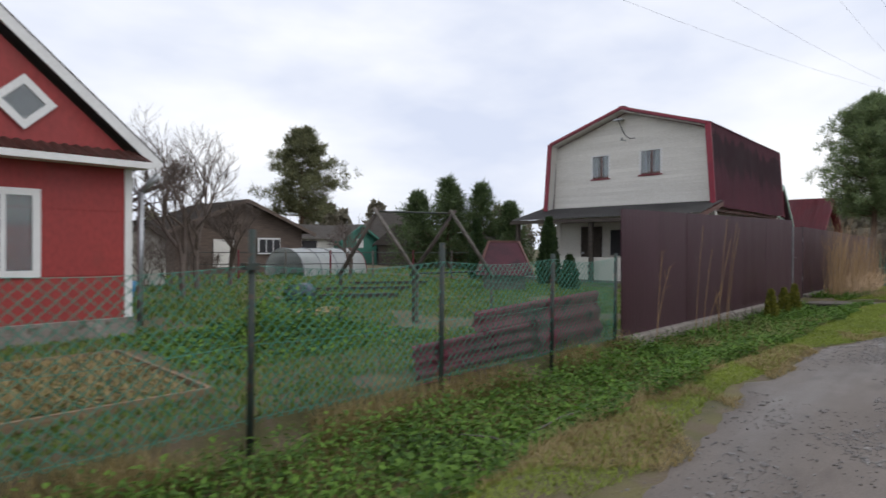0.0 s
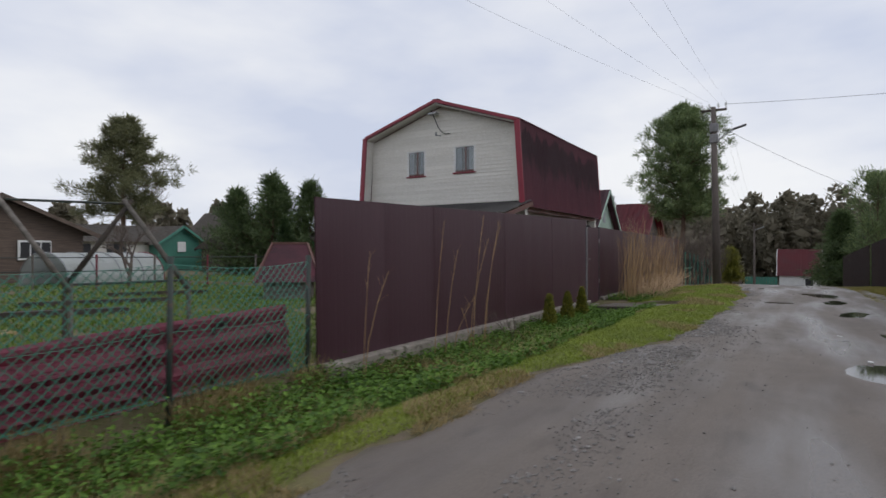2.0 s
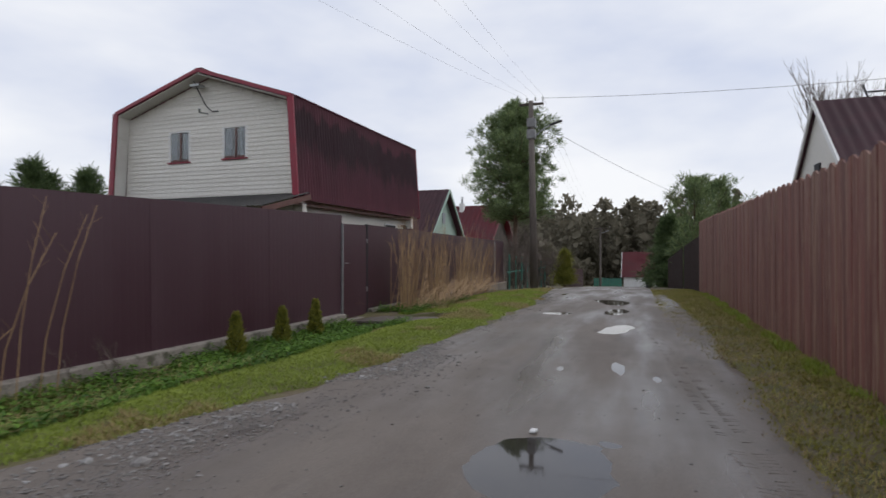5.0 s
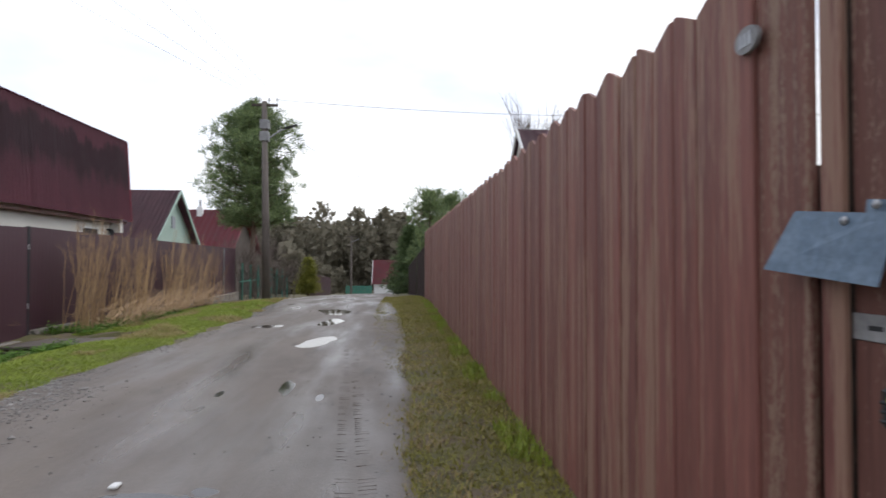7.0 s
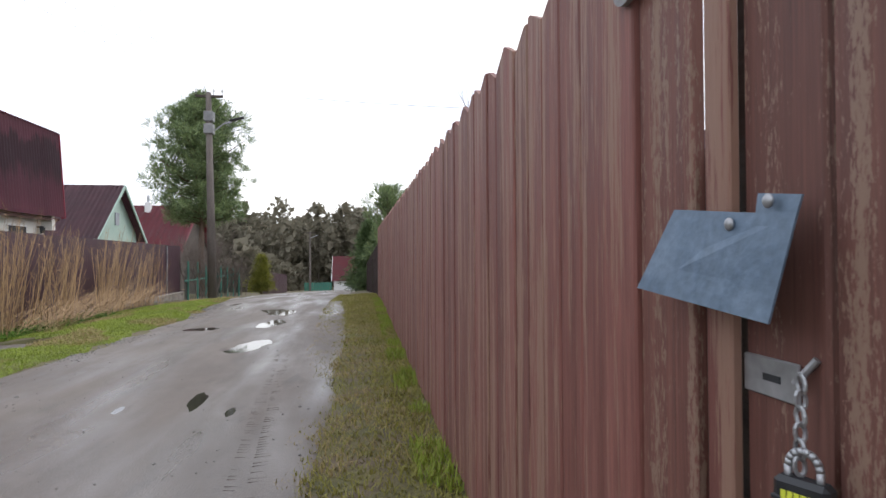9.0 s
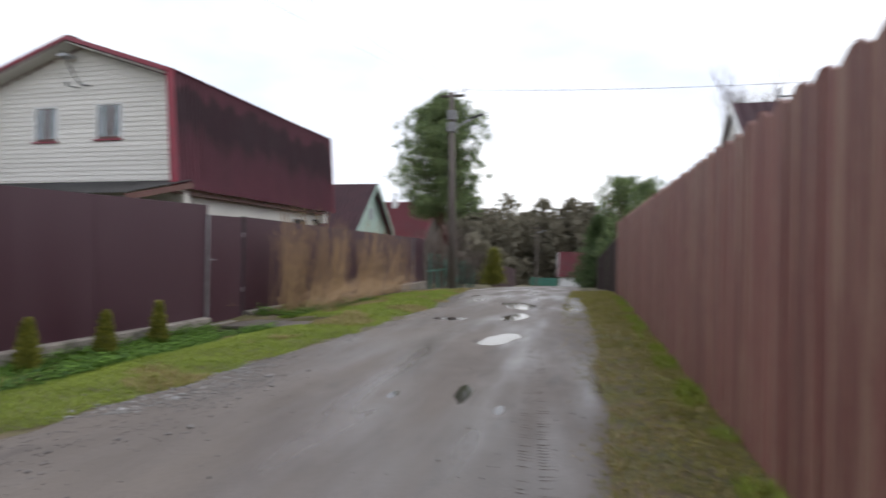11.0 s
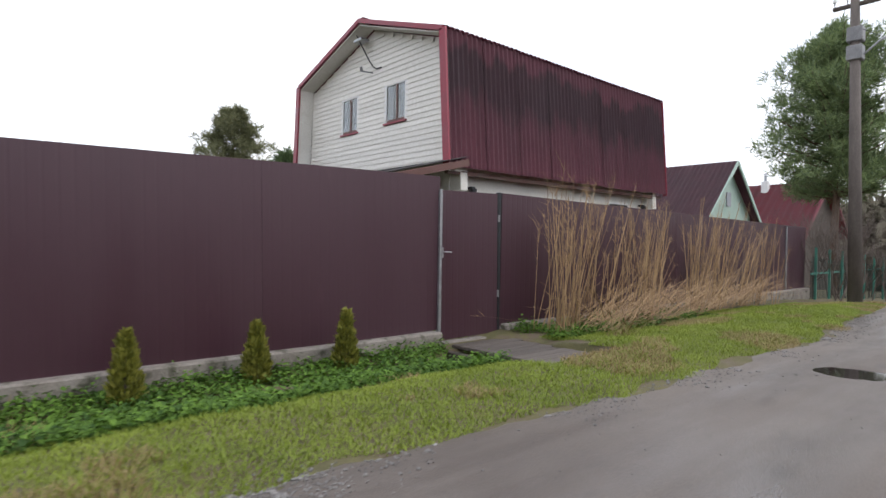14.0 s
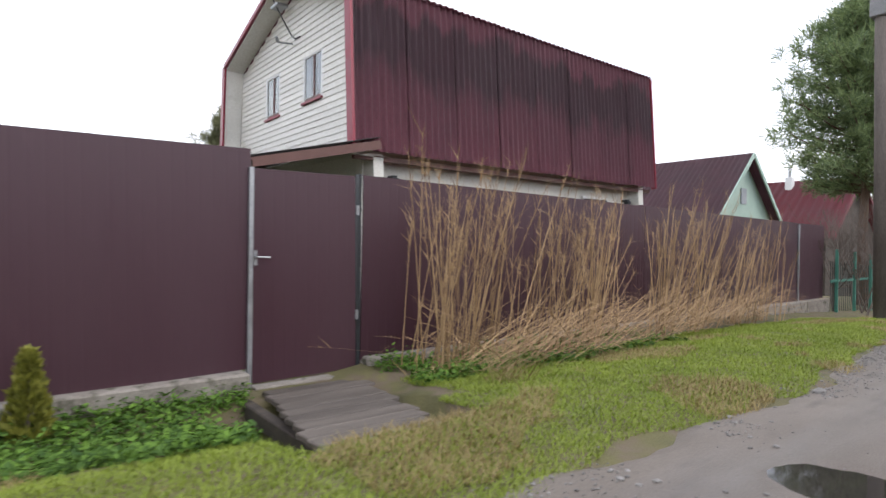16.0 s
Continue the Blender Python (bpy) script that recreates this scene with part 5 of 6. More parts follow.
part("crossarm", boxed(-0.05, 0.05, -0.8, 0.8, 7.0, 7.1), M_wood_dark, p2)

# fences further down
gf = thing("green_fence", "low dark green picket fence behind bushes", "fence", (0, 0, 0), 0, "", "structure")
slat = finish("slat", boxed(0, 0.014, 0, 0.014, 0, 1.25), M_post)
teal_post = finish("post", boxed(0, 0.06, -0.03, 0.03, -0.3, 1.5), M_teal)
for k in range(8):
    same("post", teal_post, gf, pose(32.7 + 1.25 * k, 4.33 - 0.02 * (0.7 + 1.25 * k), drop(32.7 + 1.25 * k)))
x = 32.4
while x < 42:
    same("slat", slat, gf, pose(x, 4.35 - 0.02 * (x - 32), drop(x) - 0.05))
    x += 0.13
part("rail", boxed(32.3, 42, 4.3, 4.33, 0.4, 0.46), M_teal, gf)
ff2 = thing("brown_fence", "low dark red board fence down the road", "fence", (0, 0, 0), 0, "", "structure")
slat = finish("slat", boxed(0, 0.14, 0, 0.02, 0, 1.5, 0.004), M_steel)
x = 44.0
while x < 56:
    same("slat", slat, ff2, pose(x, 3.4, drop(x) - 0.1))
    x += 0.15
df = thing("dark_fence", "dark brown board fence past the lane gate", "fence", (0, 0, 0), 0, "", "structure")
slat = finish("slat", boxed(0, 0.14, -0.02, 0, 0, 2.0, 0.004), M_fence_dark)
x = 29.5
while x < 50:
    if not 36.4 < x < 37.2:
        same("slat", slat, df, pose(x, -3.3 + 0.015 * (x - 29), drop(x) + 0.05))
    x += 0.146
gg = thing("green_gate", "far green gate across the lane end", "gate", (86.0, 3.0, drop(86)), 0, "", "structure")
for k in range(12):
    part("slat", boxed(-0.02, 0.02, -1.6 + 0.3 * k, -1.34 + 0.3 * k, 0, 1.1), M_teal, gg)

# ---- garden behind the mesh fence ----
old = gable_house("old_cottage", "dark weathered board cottage with a low gable", 10.2, 16.6, 26.5, 32.0, -0.3, 2.15, 3.5, "y", M_wood_brown, M_wood_dark, 0.5, M_wood_brown)
old_win = part("window", boxed(11.9, 12.9, 26.40, 26.46, 0.3, 1.6), M_siding, old, "cream boarded window")
part("window", boxed(14.1, 15.3, 26.40, 26.46, 0.9, 1.7), M_white, old, "white-framed window")
for k in range(3):
    part("pane", boxed(14.18 + 0.38 * k, 14.5 + 0.38 * k, 26.38, 26.405, 1.0, 1.62), M_dark, old)
cream = gable_house("cream_cottage", "low cream cottage behind the greenhouse", 20.0, 27.0, 37.0, 42.0, -0.3, 2.0, 3.0, "x", M_siding, M_wood_grey, 0.4, M_wood_grey)
for k in range(2):
    part("window", boxed(21.0 + 2.2 * k, 22.2 + 2.2 * k, 36.9, 37.0, 0.9, 1.7), M_dark, cream)
gs = gable_house("green_shed", "teal green garden shed with a grey roof", 26.0, 29.4, 36.0, 40.0, -0.3, 1.9, 3.0, "y", M_teal, M_wood_grey, 0.35, M_teal)
part("window", boxed(27.4, 28.0, 35.92, 36.0, 1.2, 1.9), M_white, gs)
shed = gable_house("grey_shed", "grey weathered board shed", 30.0, 34.0, 35.0, 39.0, -0.3, 2.2, 4.2, "y", M_wood_grey, M_wood_grey, 0.3, M_wood_grey)
bshed = gable_house("brown_shed", "dark boarded shed under the firs", 27.5, 31.5, 30.5, 33.5, -0.3, 1.6, 3.0, "y", M_wood_dark, M_wood_dark, 0.3, M_wood_dark)
brg = gable_house("bright_green_shed", "bright green shed behind the porch", 27.0, 30.0, 22.0, 25.0, -0.3, 1.7, 2.4, "x", M_green, M_wood_grey, 0.3, M_wood_grey)
privy = gable_house("small_cream_shed", "small cream shed by the red house", 6.2, 7.6, 20.4, 21.8, -0.2, 1.6, 2.1, "y", M_siding, M_wood_dark, 0.2, M_wood_dark)

gh = thing("greenhouse", "white polycarbonate tunnel greenhouse", "greenhouse", (16.0, 23.8, -0.1), 18)
bm = bmesh.new()
pv = None
for i in range(15):
    a = math.pi * i / 14
    q = [bm.verts.new((x, -1.1 * math.cos(a), 1.3 * math.sin(a) ** 0.75)) for x in (-2.6, 2.2)]
    if pv:
        bm.faces.new((pv[0], q[0], q[1], pv[1]))
    pv = q
bmesh.ops.solidify(bm, geom=bm.faces[:], thickness=0.02)
part("cover", bm, M_poly, gh)
for x in (-2.6, -1.4, -0.2, 1.0, 2.2):
    bm = bmesh.new()
    for i in range(14):
        a, b = math.pi * i / 14, math.pi * (i + 1) / 14
        rod(bm, (x, -1.12 * math.cos(a), 1.32 * math.sin(a) ** 0.75), (x, -1.12 * math.cos(b), 1.32 * math.sin(b) ** 0.75), 0.02, n=5)
    part("hoop", bm, M_metal if x < 2 else M_red_trim, gh)
bm = bmesh.new()
pv = [bm.verts.new((2.19, -1.1 * math.cos(math.pi * i / 14), 1.3 * math.sin(math.pi * i / 14) ** 0.75)) for i in range(15)]
bm.faces.new(pv)
part("end_wall", bm, M_poly, gh)

swing = thing("log_frame", "weathered log frame of two crossed pairs under a bar", "garden frame", (0, 0, -0.1))
A, B = Vector((6.62, 8.25, 2.0)), Vector((7.78, 7.55, 1.99))
ax = (B - A).normalized()
sd = Vector((ax.y, -ax.x, 0))
for P in (A, B):
    for s in (-1, 1):
        bm = bmesh.new()
        rod(bm, P + Vector((0, 0, 0.06)) - ax * 0.05 * s, P + (ax * 0.72 * s if P is B or s > 0 else ax * 0.62 * s) + Vector((0, 0, -1.12)) + sd * 0.12 * s, 0.032, 0.038, 7)
        part("log", bm, M_wood_grey if s > 0 else M_wood_dark, swing, "", True)
bm = bmesh.new()
rod(bm, A, B, 0.016)
part("top_bar", bm, M_post, swing)
bm = bmesh.new()
rod(bm, A + ax * 0.7 + Vector((0, 0, -1.06)), B + ax * 0.72 + Vector((0, 0, -1.02)), 0.016)
part("low_bar", bm, M_post, swing)
for p in (A - ax * 0.6, A + ax * 0.72, B + ax * 0.74, B - ax * 0.7):
    bm = bmesh.new()
    rod(bm, (p.x, p.y, -0.2), (p.x, p.y, 0.95), 0.03, n=7)
    part("stub_post", bm, M_wood_grey if p.x > 7.2 else M_wood_dark, swing)

play = thing("well_house", "small well house with a maroon shingle roof", "well house", (14.65, 11.75, -0.1), -48)
part("body", boxed(-0.62, 0.62, -0.62, 0.62, 0, 0.7), M_wood_grey, play)
bm = bmesh.new()
lo = [(-0.85, -0.8, 0.55), (0.85, -0.8, 0.55), (0.85, 0.8, 0.55), (-0.85, 0.8, 0.55)]
hi = [(-0.46, 0, 1.58), (0.46, 0, 1.58)]
v = [bm.verts.new(p) for p in lo + hi]
for f in ((0, 1, 5, 4), (2, 3, 4, 5), (1, 2, 5), (3, 0, 4), (3, 2, 1, 0)):
    bm.faces.new([v[i] for i in f])
part("roof", bm, M_roof, play)
for a, b in ((lo[1], hi[1]), (lo[0], hi[0]), (lo[2], hi[1]), (lo[3], hi[0]), (hi[0], hi[1])):
    bm = bmesh.new()
    beam(bm, a, b, 0.06, 0.06)
    part("roof_trim", bm, M_brown_trim, play)

bed = thing("garden_bed", "raised garden bed edged with raw boards and straw", "garden bed", (1.75, 6.85, -0.08), 0)
for b in ((-1.15, 0.85, -1.29, -1.25, 0, 0.14), (-1.15, 0.85, 1.24, 1.28, 0, 0.14), (0.81, 0.85, -1.25, 1.24, 0, 0.14), (-1.15, -1.11, -1.25, 1.24, 0, 0.14)):
    part("edge_board", boxed(*b), M_wood_tan, bed)
part("soil", boxed(-1.11, 0.81, -1.25, 1.24, 0, 0.08), M_ground, bed)
pl = thing("plank_pile", "short pile of pale raw boards on the grass", "plank pile", (7.0, 10.3, -0.1), 15)
for k in range(6):
    part("plank", boxed(-0.7 + 0.1 * random.random(), 0.5 + 0.2 * random.random(), -0.4 + 0.13 * k, -0.29 + 0.13 * k, 0.0, 0.05 + 0.08 * (k % 2)), M_wood_raw, pl)
brl = thing("barrel", "dark blue plastic barrel lying on the grass", "barrel", (7.6, 12.2, 0.1), 30)
bm = bmesh.new()
rod(bm, (-0.35, 0, 0.1), (0.35, 0, 0.1), 0.24, n=14)
part("shell", bm, material("blue_plastic", (0.03, 0.05, 0.075), (0.05, 0.075, 0.11), 3, 0.5, 0.05), brl, "", True)
tb = thing("plastic_tub", "bright blue plastic tub by the house", "tub", (4.4, 14.0, 0.0))
bm = bmesh.new()
bmesh.ops.create_cone(bm, cap_ends=True, segments=16, radius1=0.2, radius2=0.28, depth=0.35, matrix=Matrix.Translation((0, 0, 0.35)))
part("shell", bm, material("bright_blue_plastic", (0.03, 0.16, 0.36), (0.04, 0.20, 0.42), 3, 0.45, 0.05), tb, "", True)
# inner rail fence and posts in the garden
rail = thing("wire_rail_fence", "thin rail fence with rusty red posts across the garden", "fence", (0, 0, 0), 0, "", "structure")
for k in range(9):
    p = Vector((9.0, 22.0, 0)).lerp(Vector((21.5, 16.0, 0)), k / 8)
    bm = bmesh.new()
    rod(bm, (p.x, p.y, -0.2), (p.x, p.y, 1.15), 0.035)
    part("post", bm, M_roof_red if k % 2 else M_wood_grey, rail)
for z in (0.6, 1.05):
    bm = bmesh.new()
    rod(bm, (9.0, 22.0, z), (21.5, 16.0, z), 0.015)
    part("rail", bm, M_post, rail)
for k, (x, y, w) in enumerate(((11.0, 14.5, 3.0), (9.4, 12.6, 2.2), (13.5, 16.0, 2.6))):
    o = thing("vegetable_bed", "dark dug vegetable bed with low plank edges", "garden bed", (x, y, -0.07), -28)
    part("soil", boxed(-w / 2, w / 2, -0.5, 0.5, 0, 0.12, 0.03), material("dug_soil", (0.02, 0.017, 0.013), (0.05, 0.04, 0.03), 5, 0.95, 0.8), o)
    part("edge_board", boxed(-w / 2, w / 2, -0.55, -0.5, 0, 0.18), M_wood_dark, o)


def thuja(at, h, r, mat, label, n, size, group=""):
    t = thing("thuja", label, "thuja", at, 0, group)
    bm = bmesh.new()
    rod(bm, (0, 0, -0.1), (0, 0, h * 0.9), 0.018, 0.004, 6)
    part("trunk", bm, M_twig, t)
    g = np.random.default_rng(int(at[0] * 100) % 999)
    u = g.uniform(0.02, 1.0, n) ** 0.9
    rad = r * (np.minimum(1.0, 0.55 + 2.2 * u) * (1 - u) ** 0.8 + 0.05) * np.sqrt(g.uniform(0.25, 1.2, n))
    a = g.uniform(0, 2 * np.pi, n)
    c = np.stack([rad * np.cos(a), rad * np.sin(a), u * h], 1)
    d = np.stack([np.cos(a) * 0.55, np.sin(a) * 0.55, np.ones(n)], 1) + g.normal(0, 0.3, (n, 3))
    d /= np.linalg.norm(d, axis=1)[:, None]
    s = np.cross(d, g.normal(0, 1, (n, 3)))
    s /= np.linalg.norm(s, axis=1)[:, None]
    ln = size * g.uniform(0.6, 1.4, n)[:, None]
    v = np.stack([c, c + d * ln * 0.5 + s * ln * 0.22, c + d * ln, c + d * ln * 0.5 - s * ln * 0.22], 1).reshape(-1, 3)
    b = np.arange(n) * 4
    o = raw("foliage", v.tolist(), [(i, i + 1, i + 2, i + 3) for i in b], mat)
    o.parent = t
    return t


for x, y, h in ((14.18, 4.1, 0.66), (15.32, 4.12, 0.62), (16.33, 4.13, 0.68)):
    thuja((x, y, land(x, y) - 0.02), h * 0.94, 0.135, M_thuja, "small yellow-green thuja seedling along the steel fence", 1500, 0.065, "thujas along the fence")
thuja((17.4, 11.9, -0.1), 2.35, 0.42, M_thuja_dark, "tall narrow green thuja in the garden", 2600, 0.16)
thuja((19.0, 16.6, -0.1), 2.5, 0.40, M_thuja_dark, "tall narrow green thuja in the garden", 2600, 0.16)
thuja((16.0, 10.2, -0.1), 1.1, 0.34, M_thuja_dark, "low round green shrub in the garden", 1800, 0.12)

# ---- plants and stones on the ground ----
def strip(n, x0, x1, y0, y1, keep=None):
    out = []
    while len(out) < n:
        x, y = rng.uniform(x0, x1), rng.uniform(y0, y1)
        if keep is None or keep(x, y):
            out.append((x, y, land(x, y) - 0.005))
    return out


patch = lambda x, y, s, o=0.0: noise.noise(Vector((x * s + o, y * s, o)))
e = lambda x: road_left(x) + 0.05 + 0.22 * patch(x, 0, 0.9, 4.0)
tagged(blades("verge_grass", strip(225000, -1, 30, 1.0, 3.8, lambda x, y: not (17.5 + 0.2 * (y - 2.2) < x < 18.75 + 0.2 * (y - 2.2) and y > 2.22) and y > e(x) + 0.35 * max(0, patch(x, y, 1.4, 7)) + 0.15 * max(0.0, min(1.0, (11.5 - x) / 3)) and y < (3.1 if x < 9 else 3.75 if x > 19.2 else 2.8) + 0.3 * patch(x, y, 1.1) and rng.random() < 0.95 - 0.55 * max(0, min(1, (6 - x) / 5))), 0.050, 0.0075, 1.1, M_grass), "short bright green verge grass and moss", "grass", "", "stuff")
tagged(blades("verge_grass_dry", strip(48000, -1, 32, 1.0, 3.4, lambda x, y: not (17.55 + 0.2 * (y - 2.2) < x < 18.7 + 0.2 * (y - 2.2) and y > 2.3) and y > e(x) and patch(x, y, 0.9, 11) + 0.3 * patch(x, y, 3.0, 2) > (0.08 if x < 9 else 0.26 - 0.5 * math.exp(-((x - 18.2) / 1.2) ** 2 - ((y - 2.0) / 0.6) ** 2))), 0.085, 0.008, 1.3, M_grass_dry), "dry tan grass in the verge", "grass", "", "stuff")
r_edge = lambda x: -2.42 + 0.055 * max(0.0, x - 11) + 0.16 * patch(x, 0, 0.7, 6) + 0.10 * patch(x, 0, 2.6, 1)
tagged(blades("fence_foot_grass", strip(85000, 5, 34, -3.26, -1.7, lambda x, y: y < r_edge(x) + 0.1 and rng.random() < 0.26 + 0.9 * max(0, (-2.72 - y) / 0.5) + 0.8 * max(0, patch(x, y, 1.5)) + 0.5 * max(0, min(1, (x - 17) / 6))), 0.052, 0.010, 1.0, M_grass_moss), "yellow-green mossy grass along the board fence", "grass", "", "stuff")
tagged(blades("fence_foot_tufts", strip(4200, 8, 26, -3.25, -3.0, lambda x, y: patch(x, y, 1.3, 13) > 0.0), 0.11, 0.009, 0.6, M_grass), "bright green grass tufts against the board fence", "grass", "", "stuff")
tagged(blades("fence_foot_grass_dry", strip(30000, 5, 34, -3.2, -1.7, lambda x, y: y < r_edge(x) + 0.16 and patch(x, y, 1.5, 3) + 0.4 * patch(x, y, 5.0, 9) > -0.12), 0.06, 0.008, 1.4, M_grass_dry), "dry flattened grass beside the road", "grass", "", "stuff")
# wet mud along the bottom of the ditch
mv, mf = [], []
mx_ = steps(-2, 9.4, 0.12)
for i, x in enumerate(mx_):
    mid = 3.22 + max(0.0, min(1.0, (x - 3) / 7)) * 0.45
    for q in range(7):
        y = mid - 0.26 + 0.08 * q + 0.08 * hash_noise(x, 2.0, 1.7)
        mv.append((x, y, land(x, y) + 0.014 - 0.02 * abs(q - 3) / 3 + 0.02 * hash_noise(x, y, 9)))
for i in range(len(mx_) - 1):
    mf += [(i * 7 + q, i * 7 + 7 + q, i * 7 + 8 + q, i * 7 + 1 + q) for q in range(6)]
tagged(raw("ditch_mud", mv, mf, M_mud), "dark wet mud at the bottom of the ditch", "mud", "", "structure")
sticks = thing("fallen_branch", "thin dead branches lying in the ditch", "branch", (4.6, 3.2, -0.30))
for k in range(5):
    bm = bmesh.new()
    p = Vector((random.uniform(-0.8, 0.9), random.uniform(-0.3, 0.3), 0.02 + 0.02 * k))
    q = p + Vector((random.uniform(0.3, 0.8) * random.choice((-1, 1)), random.uniform(-0.35, 0.35), random.uniform(0.0, 0.15)))
    tube_path(bm, [p, p.lerp(q, 0.5) + Vector((0, 0, 0.03)), q], 0.010, 0.004, 5)
    part("stick", bm, M_wood_grey, sticks)
# leafy weeds that fill the ditch
weeds = strip(78000, -1.5, 18.0, 2.65, 4.5, lambda x, y: x < 17.42 + 0.24 * (y - 2.2) and patch(x, y, 1.2, 5) > (-0.5 if x < 9 else -0.45) and (y > (2.85 + 0.3 * patch(x, y, 1.2, 3) if x < 8.5 else 2.72 + 0.25 * patch(x, y, 1.2, 3)) or patch(x, y, 2, 8) > 0.25) and not (x < 6.2 and 2.92 < y < 3.35 and patch(x, y, 2.1, 17) > -0.25))
weeds = [(x, y, z + abs(rng.normal(0.03, 0.05)) * (2.0 if x < 8.5 else 1.0)) for x, y, z in weeds]
tagged(leaves("ditch_weeds", weeds, 0.050, 0.7, M_weed), "leafy green ground elder filling the ditch", "weeds", "", "stuff")
weeds = [(x, y, z + abs(rng.normal(0.04, 0.05))) for x, y, z in strip(4500, 19.2, 23.5, 3.2, 4.4, lambda x, y: patch(x, y, 1.5, 5) > 0.0)]
tagged(leaves("bank_weeds", weeds, 0.055, 0.7, M_weed), "leafy green weeds under the reeds", "weeds", "", "stuff")
for cx, cy, hr, n in ((4.8, 8.1, 0.75, 900), (5.7, 8.3, 0.6, 650)):
    an, rr, up = rng.uniform(0, 2 * math.pi, n), np.sqrt(rng.random(n)), rng.random(n)
    spots = [(cx + hr * r * math.cos(a) * (1.1 - 0.5 * u), cy + hr * r * math.sin(a) * (1.1 - 0.5 * u), land(cx, cy) + 0.82 * u * (1.1 - 0.6 * r * r)) for a, r, u in zip(an, rr, up)]
    tagged(leaves("garden_shrub", spots, 0.07, 0.9, M_weed), "low loose green shrub behind the mesh fence", "shrub", "", "stuff")
tagged(blades("ditch_dry_grass", strip(20000, -2, 13.5, 2.75, 4.55, lambda x, y: patch(x, y, 1.0, 15) > -0.08 and rng.random() < 1.15 - x / 14 and not (x < 8.5 and 3.0 < y < 3.5 and rng.random() < 0.85)), 0.20, 0.009, 1.3, M_grass_dry, (0.2, -0.3)), "dry tan grass hanging into the ditch", "grass", "", "stuff")
tagged(blades("fence_dry_grass", strip(5200, -2, 8.2, 4.3, 4.75, lambda x, y: patch(x, y, 1.4, 25) > -0.05), 0.34, 0.008, 0.7, M_grass_dry), "tall dry grass at the foot of the mesh fence", "grass", "", "stuff")
tagged(blades("garden_grass", strip(95000, -4, 22, 4.7, 17, lambda x, y: patch(x, y, 0.6, 2) > -0.28 and rng.random() < 1.3 - y / 16), 0.10, 0.016, 0.8, M_lawn), "green garden lawn", "grass", "", "stuff")
tagged(blades("far_lawn", strip(36000, 2, 27, 10, 26, lambda x, y: patch(x, y, 0.4, 2) > -0.35), 0.12, 0.035, 0.9, M_lawn), "green lawn between the garden beds", "grass", "", "stuff")
hump = [(x, y, z + 0.45 * rng.random() * math.exp(-((x - 4.6) / 1.0) ** 2 - ((y - 8.0) / 0.9) ** 2)) for x, y, z in strip(5000, 2.9, 6.6, 6.4, 9.8)]
tagged(leaves("garden_herbs", hump, 0.085, 0.9, M_weed), "mound of leafy green herbs in the garden", "herbs", "", "stuff")
straw = [(x, y, 0.02) for x, y, z in strip(2500, 0.7, 2.5, 5.7, 8.0)]
tagged(blades("bed_straw", straw, 0.16, 0.022, 2.2, M_grass_dry), "straw spread on the garden bed", "straw", "", "stuff")

# dry reeds that lean along the fence
def reed_stem(v, f, x, y, z, h, a, b, r, brush):
    """One three-sided stem that bends over by a along the fence and b across it, with a brush of thin side twigs."""
    s, n = len(v), 5
    for q in range(n + 1):
        t = q / n
        c = (x + a * h * t * (0.88 + 0.12 * t), y + b * h * t, z + h * t * math.sqrt(max(0.01, 1 - a * a)) - 0.05 * h * abs(a) * t * t)
        w = r * (1 - 0.65 * t)
        v += [(c[0] - w, c[1], c[2]), (c[0] + w, c[1], c[2]), (c[0], c[1] - w, c[2])]
    for q in range(n):
        o = s + 3 * q
        f += [(o, o + 1, o + 4, o + 3), (o + 1, o + 2, o + 5, o + 4), (o + 2, o, o + 3, o + 5)]
    for q in range(brush):
        k = (1 - 0.34 * rng.random() ** 1.4) * n
        i = min(n - 1, int(k))
        p, e_ = np.array(v[s + 3 * i]), np.array(v[s + 3 * i + 3])
        p = p + (e_ - p) * (k - i)
        d = (e_ - p) / (np.linalg.norm(e_ - p) + 1e-6) * 0.8 + rng.normal(0, 0.45, 3)
        m = p + d * rng.uniform(0.07, 0.20)
        b0 = len(v)
        v += [tuple(p), (p[0] + 0.009, p[1], p[2] + 0.003), tuple(m)]
        f.append((b0, b0 + 1, b0 + 2))


v, f = [], []
for k in range(46):
    u = (k + rng.uniform(-0.5, 0.5)) / 45
    cx, cy = 19.55 + 8.3 * max(0.0, u) ** 1.15, rng.uniform(3.72, 4.3)
    if patch(cx, 0, 1.6, 31) < -0.28 and k > 6:
        continue
    cz, bend = land(cx, cy) - 0.02, 0.02 + 0.36 * u * rng.uniform(0.1, 1.2)
    tall = 1.98 - 0.12 * u + rng.normal(0, 0.13)
    for q in range(int(rng.integers(4, 13))):
        a = min(0.85, bend + rng.normal(0, 0.13) + (rng.uniform(0.2, 0.5) if rng.random() < 0.12 else 0.0))
        reed_stem(v, f, cx + rng.normal(0, 0.09), cy + rng.normal(0, 0.07), cz, tall * rng.uniform(0.5, 1.08) * (1 + 0.3 * abs(a)), a, rng.normal(-0.05, 0.09), rng.uniform(0.006, 0.0125), int(rng.integers(10, 28)))
tagged(raw("dry_reeds", v, f, M_reed), "tall dry golden weed stems leaning on the fence", "reeds", "", "stuff")
v, f = [], []
